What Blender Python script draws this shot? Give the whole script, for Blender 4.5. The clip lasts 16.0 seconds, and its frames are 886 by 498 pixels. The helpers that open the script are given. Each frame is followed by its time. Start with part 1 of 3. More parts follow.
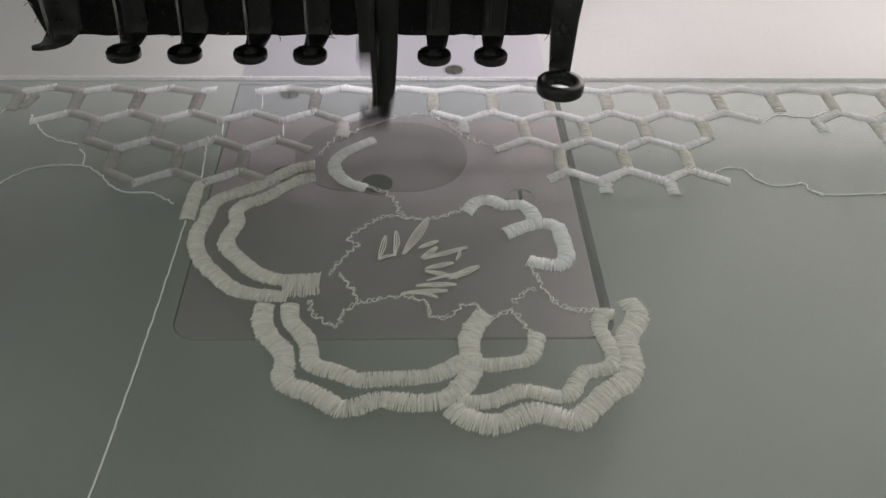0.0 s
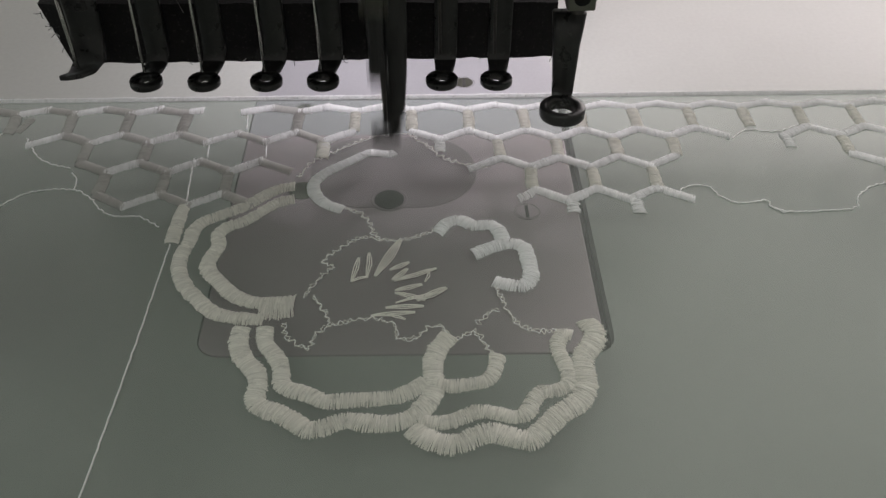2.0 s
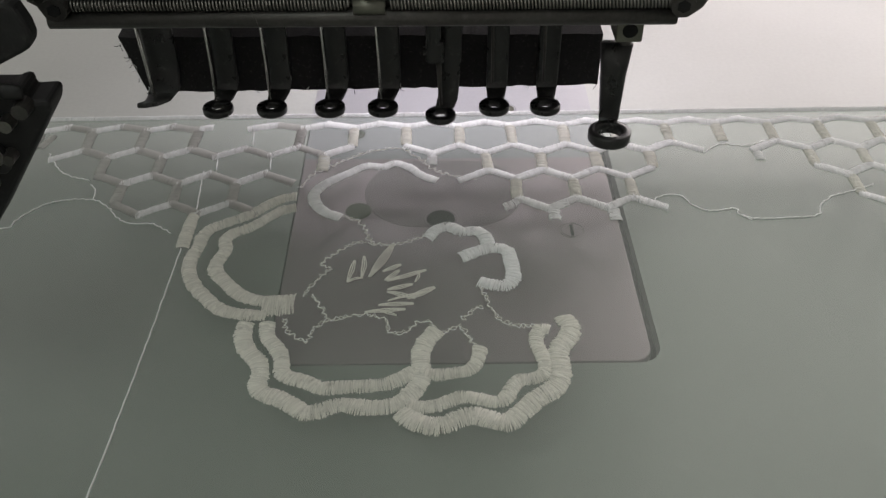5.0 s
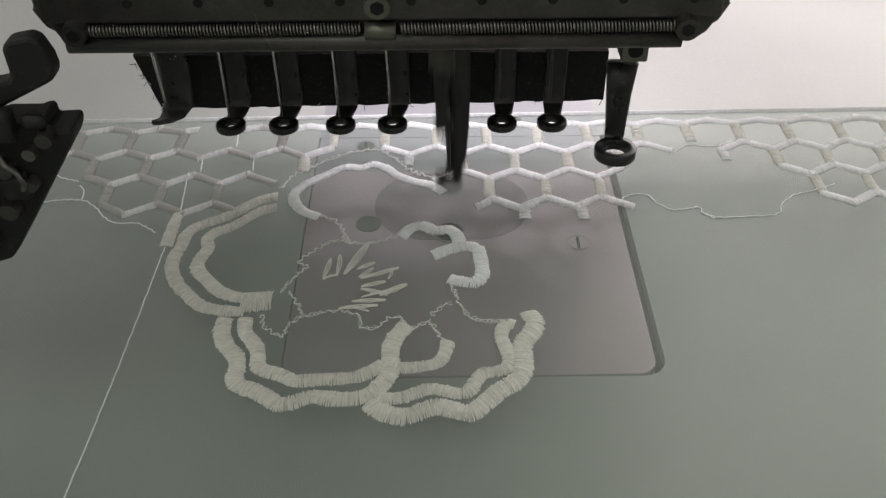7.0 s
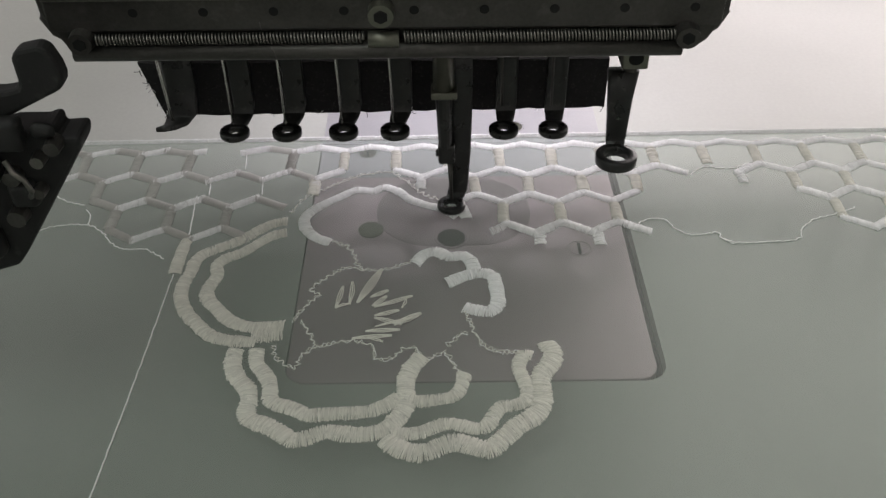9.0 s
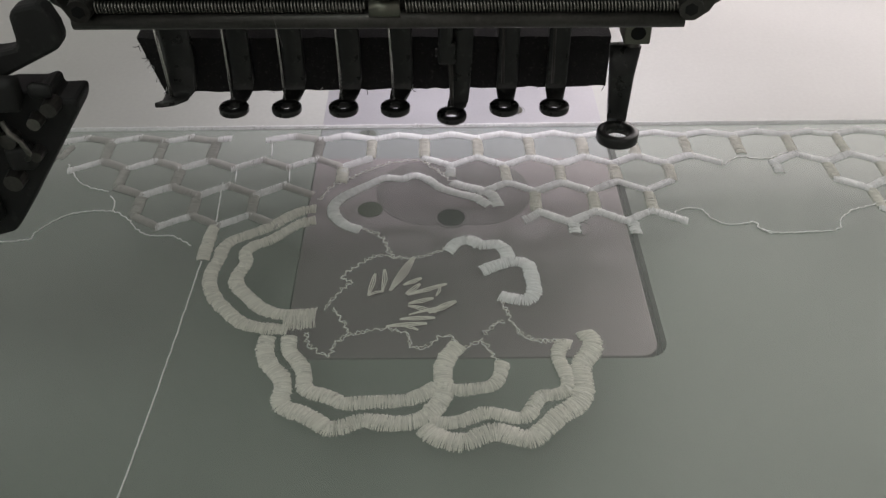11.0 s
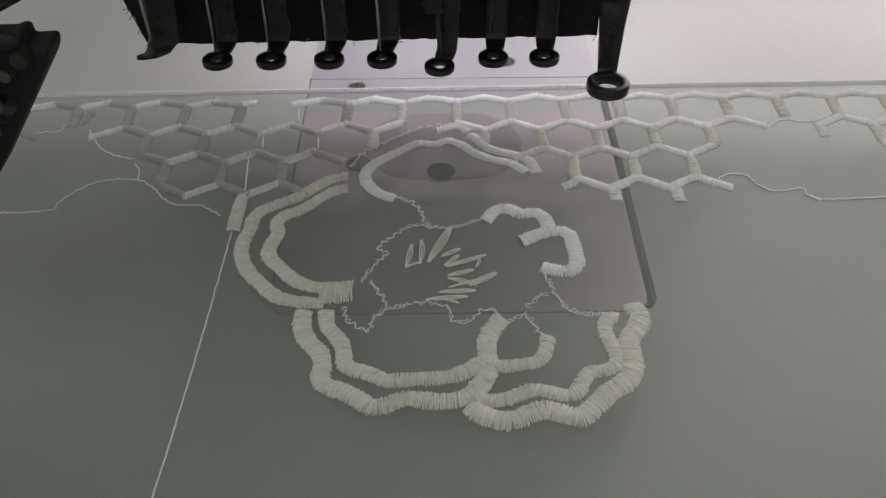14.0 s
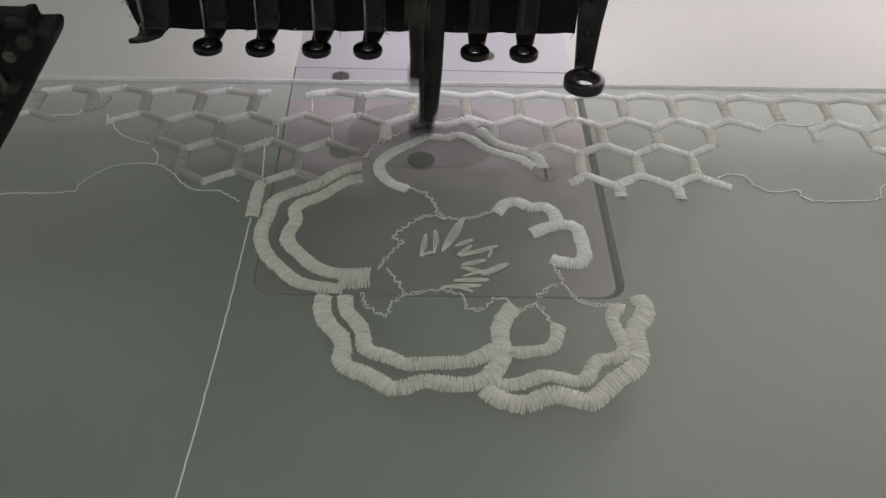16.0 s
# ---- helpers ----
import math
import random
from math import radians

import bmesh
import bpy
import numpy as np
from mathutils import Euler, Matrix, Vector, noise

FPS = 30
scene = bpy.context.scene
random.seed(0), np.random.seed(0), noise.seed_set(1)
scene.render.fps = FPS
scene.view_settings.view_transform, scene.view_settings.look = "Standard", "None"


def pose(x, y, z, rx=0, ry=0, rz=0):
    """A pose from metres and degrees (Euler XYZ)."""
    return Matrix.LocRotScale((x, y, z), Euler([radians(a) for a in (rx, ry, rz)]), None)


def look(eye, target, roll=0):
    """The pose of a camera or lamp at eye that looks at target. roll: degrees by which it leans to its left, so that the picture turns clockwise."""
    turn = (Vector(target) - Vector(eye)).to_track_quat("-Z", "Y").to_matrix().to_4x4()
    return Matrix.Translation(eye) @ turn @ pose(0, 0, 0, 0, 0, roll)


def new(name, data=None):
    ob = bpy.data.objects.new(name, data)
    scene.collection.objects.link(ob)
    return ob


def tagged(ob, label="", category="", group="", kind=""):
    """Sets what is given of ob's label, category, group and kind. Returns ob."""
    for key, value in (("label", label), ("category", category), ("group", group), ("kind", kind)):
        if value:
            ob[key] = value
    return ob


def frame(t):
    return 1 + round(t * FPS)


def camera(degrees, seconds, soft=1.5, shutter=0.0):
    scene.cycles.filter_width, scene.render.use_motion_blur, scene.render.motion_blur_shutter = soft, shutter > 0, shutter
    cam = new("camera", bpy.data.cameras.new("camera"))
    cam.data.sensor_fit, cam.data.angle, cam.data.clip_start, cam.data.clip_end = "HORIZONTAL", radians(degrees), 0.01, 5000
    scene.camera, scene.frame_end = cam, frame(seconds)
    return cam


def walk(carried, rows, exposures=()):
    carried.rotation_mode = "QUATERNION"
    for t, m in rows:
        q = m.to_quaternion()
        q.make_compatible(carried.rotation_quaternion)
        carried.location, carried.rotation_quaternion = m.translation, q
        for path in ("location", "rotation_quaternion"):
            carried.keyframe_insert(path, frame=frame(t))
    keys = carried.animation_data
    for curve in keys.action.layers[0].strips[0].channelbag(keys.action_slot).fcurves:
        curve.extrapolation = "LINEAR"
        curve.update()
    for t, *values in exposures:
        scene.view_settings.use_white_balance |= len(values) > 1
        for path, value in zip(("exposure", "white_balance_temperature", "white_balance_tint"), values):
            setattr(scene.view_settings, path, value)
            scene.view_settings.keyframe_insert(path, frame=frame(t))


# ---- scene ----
cam = camera(51.2, 16.0, 1.35, 0.5)
# seconds, eye in metres, yaw, pitch, roll in degrees
PATH = [
    (0.0, 0.0659, -0.1625, 0.1087, -1.79, -39.69, -1.53),
    (0.5, 0.0695, -0.1596, 0.1152, -1.54, -40.97, -1.01),
    (1.0, 0.0691, -0.1582, 0.1174, -1.29, -41.20, -0.54),
    (1.5, 0.0706, -0.1621, 0.1157, -1.00, -40.24, -0.13),
    (2.0, 0.0681, -0.1638, 0.1196, -1.06, -41.14, -0.30),
    (2.5, 0.0679, -0.1663, 0.1216, -1.05, -40.58, -0.32),
    (3.0, 0.0668, -0.1673, 0.1257, -0.82, -40.58, -0.36),
    (3.5, 0.0659, -0.1693, 0.1274, -0.58, -40.13, 0.20),
    (4.0, 0.0632, -0.1718, 0.1240, -0.53, -39.47, 0.10),
    (6.5, 0.0581, -0.1738, 0.1294, -0.80, -39.52, 0.23),
    (7.0, 0.0586, -0.1735, 0.1306, -0.43, -39.86, 0.42),
    (7.5, 0.0584, -0.1726, 0.1307, 0.01, -39.77, 0.56),
    (8.0, 0.0590, -0.1720, 0.1310, -0.19, -39.50, 0.48),
    (8.5, 0.0583, -0.1727, 0.1322, -0.47, -39.59, 0.43),
    (9.0, 0.0580, -0.1744, 0.1316, -0.49, -39.55, 0.43),
    (11.5, 0.0576, -0.1774, 0.1259, -0.34, -39.32, 0.03),
    (12.0, 0.0572, -0.1779, 0.1255, -0.51, -39.48, 0.04),
    (12.5, 0.0594, -0.1766, 0.1272, -0.32, -39.76, 0.20),
    (13.0, 0.0605, -0.1748, 0.1281, -0.44, -40.08, 0.40),
    (13.5, 0.0602, -0.1755, 0.1223, -0.24, -41.75, 0.63),
    (14.0, 0.0607, -0.1754, 0.1250, -0.36, -42.05, 0.42),
    (14.5, 0.0609, -0.1792, 0.1242, -0.38, -41.28, 0.23),
    (15.0, 0.0604, -0.1782, 0.1241, -1.25, -42.18, -0.50),
    (15.5, 0.0611, -0.1791, 0.1271, -0.99, -42.60, -0.41),
    (16.0, 0.0590, -0.1817, 0.1293, -0.73, -42.61, -1.87),
]
walk(cam, [(t, pose(x, y, z, 90 + pitch, roll, yaw)) for t, x, y, z, yaw, pitch, roll in PATH],
     exposures=[(0, -0.02), (4.0, 0.05), (6.5, 0.28), (9.0, 0.26), (11.5, 0.03), (16.0, -0.02)])

MM = 0.001


# ---- world and light ----
world = bpy.data.worlds.new("workshop_air")
scene.world = world
world.use_nodes = True
world.node_tree.nodes["Background"].inputs[0].default_value = (0.95, 1.0, 0.97, 1)
world.node_tree.nodes["Background"].inputs[1].default_value = 0.05


def area_lamp(name, eye, target, sx, sy, watts, colour, spread=180):
    data = bpy.data.lights.new(name, "AREA")
    data.spread = math.radians(spread)
    data.shape, data.size, data.size_y, data.energy, data.color = "RECTANGLE", sx, sy, watts, colour
    ob = new(name, data)
    ob.matrix_world = look(eye, target)
    return ob


area_lamp("ceiling_soft_light", (1.2, 2.3, 2.6), (1.0, 2.5, 0), 2.4, 2.2, 34, (1.0, 0.92, 0.91))
area_lamp("ceiling_soft_light", (-1.2, 2.3, 2.6), (-1.0, 2.5, 0), 2.4, 2.2, 9, (1.0, 0.86, 0.97))
# Unseen fill added behind the camera to lift the front faces.
area_lamp("ceiling_soft_light", (-1.0, -1.2, 2.6), (-0.8, -0.8, 0), 2.4, 2.2, 20, (0.91, 1.0, 0.93))
# Unseen rear lamp, added to brighten the far table and the net.
area_lamp("rear_fill_light", (1.20, 1.55, 0.74), (0.08, 0.0, 0), 1.7, 0.6, 17.5, (1.0, 0.905, 0.91))
area_lamp("head_work_light", (0.064, 0.040, 0.0675), (0.064, 0.046, 0), 0.08, 0.030, 0.034, (0.98, 0.93, 1.0), 120)


# ---- materials ----
def material(name, colour, rough=0.5, metal=0.0, vary=0.12, scale=400.0, fine=2500.0, bump=0.0, per_piece=0.0, coat=0.0, specks=0.0, sheer=0.0):
    m = bpy.data.materials.new(name)
    m.use_nodes = True
    nt = m.node_tree
    bsdf = nt.nodes["Principled BSDF"]
    tex = nt.nodes.new("ShaderNodeTexCoord")
    big = nt.nodes.new("ShaderNodeTexNoise")
    big.inputs["Scale"].default_value, big.inputs["Detail"].default_value = scale, 4
    small = nt.nodes.new("ShaderNodeTexNoise")
    small.inputs["Scale"].default_value, small.inputs["Detail"].default_value = fine, 3
    for n in (big, small):
        nt.links.new(tex.outputs["Object"], n.inputs["Vector"])
    mix = nt.nodes.new("ShaderNodeMath")
    mix.operation = "ADD"
    half = nt.nodes.new("ShaderNodeMath")
    half.operation, half.inputs[1].default_value = "MULTIPLY", 0.6
    nt.links.new(small.outputs["Fac"], half.inputs[0])
    nt.links.new(big.outputs["Fac"], mix.inputs[0])
    nt.links.new(half.outputs[0], mix.inputs[1])
    last = mix.outputs[0]
    if per_piece:
        geo = nt.nodes.new("ShaderNodeNewGeometry")
        mul = nt.nodes.new("ShaderNodeMath")
        mul.operation, mul.inputs[1].default_value = "MULTIPLY_ADD", per_piece
        nt.links.new(geo.outputs["Random Per Island"], mul.inputs[0])
        nt.links.new(last, mul.inputs[2])
        last = mul.outputs[0]
    ramp = nt.nodes.new("ShaderNodeValToRGB")
    lo, hi = ramp.color_ramp.elements
    lo.position, hi.position = 0.45, 1.15 if per_piece else 1.05
    lo.color = (*[c * (1 - vary) for c in colour], 1)
    hi.color = (*[min(1, c * (1 + vary)) for c in colour], 1)
    nt.links.new(last, ramp.inputs["Fac"])
    colour_out = ramp.outputs["Color"]
    if specks:
        v = nt.nodes.new("ShaderNodeTexNoise")
        v.inputs["Scale"].default_value, v.inputs["Detail"].default_value = scale * 2.3, 5
        nt.links.new(tex.outputs["Object"], v.inputs["Vector"])
        r2 = nt.nodes.new("ShaderNodeValToRGB")
        r2.color_ramp.elements[0].position, r2.color_ramp.elements[1].position = 0.60, 0.72
        r2.color_ramp.elements[0].color, r2.color_ramp.elements[1].color = (0, 0, 0, 1), (specks, specks, specks, 1)
        nt.links.new(v.outputs["Fac"], r2.inputs["Fac"])
        mc = nt.nodes.new("ShaderNodeMix")
        mc.data_type = "RGBA"
        nt.links.new(r2.outputs["Color"], mc.inputs["Factor"])
        nt.links.new(colour_out, mc.inputs["A"])
        mc.inputs["B"].default_value = (0.32, 0.31, 0.29, 1)
        colour_out = mc.outputs["Result"]
    nt.links.new(colour_out, bsdf.inputs["Base Color"])
    rr = nt.nodes.new("ShaderNodeMath")
    rr.operation, rr.inputs[1].default_value, rr.inputs[2].default_value = "MULTIPLY_ADD", 0.16, rough - 0.08
    rr.use_clamp = True
    nt.links.new(big.outputs["Fac"], rr.inputs[0])
    nt.links.new(rr.outputs[0], bsdf.inputs["Roughness"])
    bsdf.inputs["Metallic"].default_value = metal
    bsdf.inputs["Coat Weight"].default_value = coat
    bsdf.inputs["Coat Roughness"].default_value = 0.18
    if bump:
        b = nt.nodes.new("ShaderNodeBump")
        b.inputs["Strength"].default_value, b.inputs["Distance"].default_value = bump, 0.0002
        nt.links.new(mix.outputs[0], b.inputs["Height"])
        nt.links.new(b.outputs["Normal"], bsdf.inputs["Normal"])
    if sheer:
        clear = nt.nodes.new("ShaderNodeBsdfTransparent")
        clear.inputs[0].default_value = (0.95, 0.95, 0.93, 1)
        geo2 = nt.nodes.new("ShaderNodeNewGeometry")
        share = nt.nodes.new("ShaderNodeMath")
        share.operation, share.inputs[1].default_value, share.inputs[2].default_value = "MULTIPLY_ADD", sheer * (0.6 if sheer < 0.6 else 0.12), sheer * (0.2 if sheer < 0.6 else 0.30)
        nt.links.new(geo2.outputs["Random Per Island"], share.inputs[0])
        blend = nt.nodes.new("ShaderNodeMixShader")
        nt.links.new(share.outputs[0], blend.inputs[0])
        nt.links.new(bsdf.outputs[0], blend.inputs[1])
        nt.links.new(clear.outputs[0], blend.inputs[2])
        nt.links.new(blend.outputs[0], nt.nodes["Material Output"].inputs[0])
    return m


TABLE = material("off_white_laminate", (0.46, 0.462, 0.44), 0.33, vary=0.07, scale=25, fine=900, bump=0.03)
STEEL = material("brushed_plate_steel", (0.52, 0.415, 0.455), 0.40, 0.30, vary=0.06, scale=40, fine=1500, bump=0.02)
COVER = material("bright_cover_steel", (0.44, 0.43, 0.455), 0.36, 0.30, vary=0.06, scale=40, fine=1500, bump=0.02)
# Black of solid discs; it stands for the shade inside bores and sockets.
BORE = material("unlit_bore", (0.004, 0.004, 0.004), 0.9)
MATTE = material("matt_black_plastic", (0.008, 0.008, 0.008), 0.7, vary=0.4, scale=250, bump=0.2, specks=0.05)
# Dark gap colour; also stands for shade in the slots and needle hole.
GAP = material("dark_gap", (0.035, 0.033, 0.03), 0.7)
BLACK = material("black_enamel", (0.016, 0.016, 0.016), 0.29, vary=0.3, scale=300, bump=0.15, specks=0.10)
FELT = material("black_felt", (0.012, 0.011, 0.012), 0.95, vary=0.5, scale=700, fine=4000, bump=0.6, specks=0.12)
GUNMETAL = material("oily_dark_steel", (0.066, 0.062, 0.058), 0.42, 0.6, vary=0.3, scale=120, fine=1500, bump=0.15, specks=0.12)
SPRING = material("spring_steel", (0.20, 0.19, 0.175), 0.35, 0.9, vary=0.25, scale=500)
CHROME = material("bright_steel", (0.55, 0.54, 0.52), 0.25, 0.95, vary=0.1, scale=300)
BARSTEEL = material("satin_bar_steel", (0.17, 0.17, 0.14), 0.35, 0.8, vary=0.12, scale=200)
THREAD = material("white_rayon_thread", (0.88, 0.86, 0.825), 0.34, vary=0.50, scale=900, fine=5000, bump=0.2, per_piece=0.8, sheer=0.30)
# Shaded copy of the white thread: weak sheen put into greyer, clearer strands.
DULLED = material("dulled_net_thread", (0.60, 0.585, 0.56), 0.40, vary=0.10, scale=900, fine=5000, bump=0.2, per_piece=0.15, sheer=1.0)
CREAM = material("cream_rayon_thread", (0.65, 0.635, 0.585), 0.38, vary=0.45, scale=900, fine=5000, bump=0.2, per_piece=0.7, sheer=0.40)
INSERT_STEEL = material("darker_insert_steel", (0.33, 0.26, 0.285), 0.40, 0.3, vary=0.15, scale=60, fine=1500, bump=0.02)
WALL = material("white_wall_paint", (0.72, 0.72, 0.70), 0.8, vary=0.04, scale=3, fine=90)
FLOOR = material("grey_floor_paint", (0.30, 0.30, 0.29), 0.6, vary=0.1, scale=3, fine=60)


def film_material():
    m = bpy.data.materials.new("soluble_film")
    m.use_nodes = True
    nt = m.node_tree
    nt.nodes.remove(nt.nodes["Principled BSDF"])
    out = nt.nodes["Material Output"]
    clear = nt.nodes.new("ShaderNodeBsdfTransparent")
    clear.inputs[0].default_value = (0.83, 0.875, 0.845, 1)
    haze = nt.nodes.new("ShaderNodeBsdfPrincipled")
    haze.inputs["Base Color"].default_value = (0.35, 0.385, 0.352, 1)
    haze.inputs["Roughness"].default_value = 0.36
    tex = nt.nodes.new("ShaderNodeTexCoord")
    n = nt.nodes.new("ShaderNodeTexNoise")
    n.inputs["Scale"].default_value, n.inputs["Detail"].default_value = 60, 6
    nt.links.new(tex.outputs["Object"], n.inputs["Vector"])
    f = nt.nodes.new("ShaderNodeMath")
    f.operation, f.inputs[1].default_value, f.inputs[2].default_value = "MULTIPLY_ADD", 0.12, 0.30
    nt.links.new(n.outputs["Fac"], f.inputs[0])
    mix = nt.nodes.new("ShaderNodeMixShader")
    nt.links.new(f.outputs[0], mix.inputs[0])
    nt.links.new(clear.outputs[0], mix.inputs[1])
    nt.links.new(haze.outputs[0], mix.inputs[2])
    nt.links.new(mix.outputs[0], out.inputs[0])
    return m


FILM = film_material()


# ---- mesh helpers (millimetres) ----
def mesh_object(name, bm, mat, smooth=False):
    me = bpy.data.meshes.new(name)
    bmesh.ops.scale(bm, vec=(MM, MM, MM), verts=bm.verts)
    bm.to_mesh(me)
    bm.free()
    if smooth:
        for p in me.polygons:
            p.use_smooth = True
    me.materials.append(mat)
    return new(name, me)


def part(name, bm, mat, parent, label="", smooth=False):
    ob = mesh_object(name, bm, mat, smooth)
    ob.parent = parent
    if label:
        tagged(ob, label)
    return ob


def box(bm, x0, x1, y0, y1, z0, z1, bevel=0.0, segments=2):
    made = bmesh.ops.create_cube(bm, size=1)["verts"]
    for v in made:
        v.co = Vector(((x0 + x1) / 2 + v.co.x * (x1 - x0), (y0 + y1) / 2 + v.co.y * (y1 - y0), (z0 + z1) / 2 + v.co.z * (z1 - z0)))
    if bevel:
        edges = list({e for v in made for e in v.link_edges})
        bmesh.ops.bevel(bm, geom=edges, offset=bevel, segments=segments, profile=0.5, affect="EDGES")
    return made


def rod(bm, a, b, r, r2=None, sides=12):
    a, b = Vector(a), Vector(b)
    d = b - a
    m = Matrix.Translation((a + b) / 2) @ d.to_track_quat("Z", "Y").to_matrix().to_4x4()
    bmesh.ops.create_cone(bm, cap_ends=True, segments=sides, radius1=r, radius2=r if r2 is None else r2, depth=d.length, matrix=m)


def slab(bm, outline, z0, z1, bevel=0.0):
    """A prism over an outline of (x, y)."""
    low = [bm.verts.new((x, y, z0)) for x, y in outline]
    f = bm.faces.new(low)
    up = bmesh.ops.extrude_face_region(bm, geom=[f])["geom"]
    tops = [g for g in up if isinstance(g, bmesh.types.BMVert)]
    for v in tops:
        v.co.z = z1
    bmesh.ops.recalc_face_normals(bm, faces=bm.faces)
    if bevel:
        rim = [e for e in bm.edges if all(v in tops for v in e.verts)]
        bmesh.ops.bevel(bm, geom=rim, offset=bevel, segments=2, profile=0.5, affect="EDGES")


def rounded(x0, x1, y0, y1, r, steps=6, corners=(1, 1, 1, 1)):
    """Outline of a rectangle; corners from the near right one, counter-clockwise."""
    out = []
    for i, (cx, cy, a) in enumerate(((x1, y0, -90), (x1, y1, 0), (x0, y1, 90), (x0, y0, 180))):
        rr = r if corners[i] else 0.3
        sx, sy = (1 if cx == x0 else -1), (1 if cy == y0 else -1)
        for k in range(steps + 1):
            w = radians(a + 90 * k / steps)
            out.append((cx + sx * rr + rr * math.cos(w), cy + sy * rr + rr * math.sin(w)))
    return out


def ring(bm, cx, cy, z0, z1, r_in, r_out, sides=28, squash=1.0):
    loops = []
    for r, z in ((r_in, z0), (r_out * 0.97, z0), (r_out, z0 + 0.3), (r_out, z1 - 0.3), (r_out * 0.94, z1), (r_in * 1.12, z1), (r_in, z1 - 0.25)):
        loops.append([bm.verts.new((cx + r * math.cos(2 * math.pi * k / sides), cy + squash * r * math.sin(2 * math.pi * k / sides), z)) for k in range(sides)])
    n = len(loops)
    for i in range(n):
        a, b = loops[i], loops[(i + 1) % n]
        for k in range(sides):
            bm.faces.new((a[k], a[(k + 1) % sides], b[(k + 1) % sides], b[k]))


def tube(points, r, sides=6):
    """A round thread along points, as a bmesh."""
    bm = bmesh.new()
    pts = [Vector(p) for p in points]
    rings = []
    for i, p in enumerate(pts):
        d = (pts[min(i + 1, len(pts) - 1)] - pts[max(i - 1, 0)]).normalized()
        side = d.cross(Vector((0, 0, 1)))
        side = side.normalized() if side.length > 1e-4 else Vector((1, 0, 0))
        up = side.cross(d)
        rings.append([bm.verts.new(p + r * (math.cos(2 * math.pi * k / sides) * side + math.sin(2 * math.pi * k / sides) * up)) for k in range(sides)])
    for a, b in zip(rings, rings[1:]):
        for k in range(sides):
            bm.faces.new((a[k], a[(k + 1) % sides], b[(k + 1) % sides], b[k]))
    bm.faces.new(rings[0])
    bm.faces.new(rings[-1])
    return bm


# ---- the room and the machine table ----
def plain(name, x0, x1, y0, y1, z0, z1, mat, label, category):
    bm = bmesh.new()
    box(bm, x0, x1, y0, y1, z0, z1)
    return tagged(mesh_object(name, bm, mat), label, category, kind="structure")


plain("floor", -2500, 2500, -2500, 3000, -900, -850, FLOOR, "grey painted workshop floor", "floor")
plain("wall_north", -2500, 2500, 3000, 3100, -850, 2800, WALL, "plain white workshop wall", "wall")
plain("wall_south", -2500, 2500, -2600, -2500, -850, 2800, WALL, "plain white workshop wall", "wall")
plain("wall_west", -2600, -2500, -2500, 3000, -850, 2800, WALL, "plain white workshop wall", "wall")
plain("wall_east", 2500, 2600, -2500, 3000, -850, 2800, WALL, "plain white workshop wall", "wall")
plain("ceiling", -2500, 2500, -2500, 3000, 2800, 2850, WALL, "plain white workshop ceiling", "ceiling")

# plate opening in the table top
PX0, PX1, PY0, PY1 = 27.4, 101.3, -55.0, 28.3
bm = bmesh.new()
outer = [(1200, -420), (1200, 700), (-1200, 700), (-1200, -420)]
hole = rounded(PX0, PX1, PY0, PY1 + 0.02, 4.5, corners=(1, 0, 0, 1))
vo = [bm.verts.new((x, y, 0)) for x, y in outer]
vh = [bm.verts.new((x, y, 0)) for x, y in hole]
eo = [bm.edges.new((vo[i], vo[(i + 1) % 4])) for i in range(4)]
eh = [bm.edges.new((vh[i], vh[(i + 1) % len(vh)])) for i in range(len(vh))]
bmesh.ops.triangle_fill(bm, use_beauty=True, edges=eo + eh)
for f in bm.faces:
    if f.normal.z < 0:
        f.normal_flip()
low = bmesh.ops.extrude_face_region(bm, geom=list(bm.faces))["geom"]
for g in low:
    if isinstance(g, bmesh.types.BMVert):
        g.co.z = -25
bmesh.ops.recalc_face_normals(bm, faces=bm.faces)
table = tagged(mesh_object("table_top", bm, TABLE), "off-white laminate machine table under the film", "table", kind="structure")
for x in (-1100, 1100):
    for y in (-350, 620):
        bm = bmesh.new()
        box(bm, x - 30, x + 30, y - 30, y + 30, -850, -25, 2)
        part("table_leg", bm, GUNMETAL, table)

# throat plate, set in the opening with a dark gap round it
plate = tagged(new("throat_plate"), "grey steel throat plate set flush in the table", "machine plate")
bm = bmesh.new()
slab(bm, rounded(PX0 - 0.6, PX1 + 0.6, PY0 - 0.6, PY1 + 0.8, 4.8), -6, -3.2)
part("recess", bm, GAP, plate, "dark recess under the plate edges")
bm = bmesh.new()
slab(bm, rounded(PX0 + 0.25, PX1 - 1.8, PY0 + 0.45, PY1 - 0.03, 3.8, corners=(1, 0, 0, 1)), -3.2, -0.05, 0.25)
part("front_plate", bm, STEEL, plate, "satin grey steel front plate")
# Added strip: its paler colour offsets the pink lamps where the film ends.
bm = bmesh.new()
slab(bm, rounded(PX0 + 0.3, PX1 - 1.85, 13.0, PY1 - 0.5, 0.4), -0.5, -0.02, 0.01)
part("paler_strip", bm, COVER, plate, "paler strip added along the plate's far side")
bm = bmesh.new()
slab(bm, rounded(PX0 + 0.25, PX1 - 1.5, PY1 - 0.4, 94.5, 2, corners=(0, 1, 1, 0)), 0.004, 0.12, 0.05)
tagged(mesh_object("rear_plate", bm, COVER), "bright steel cover plate behind the throat plate", "machine plate")
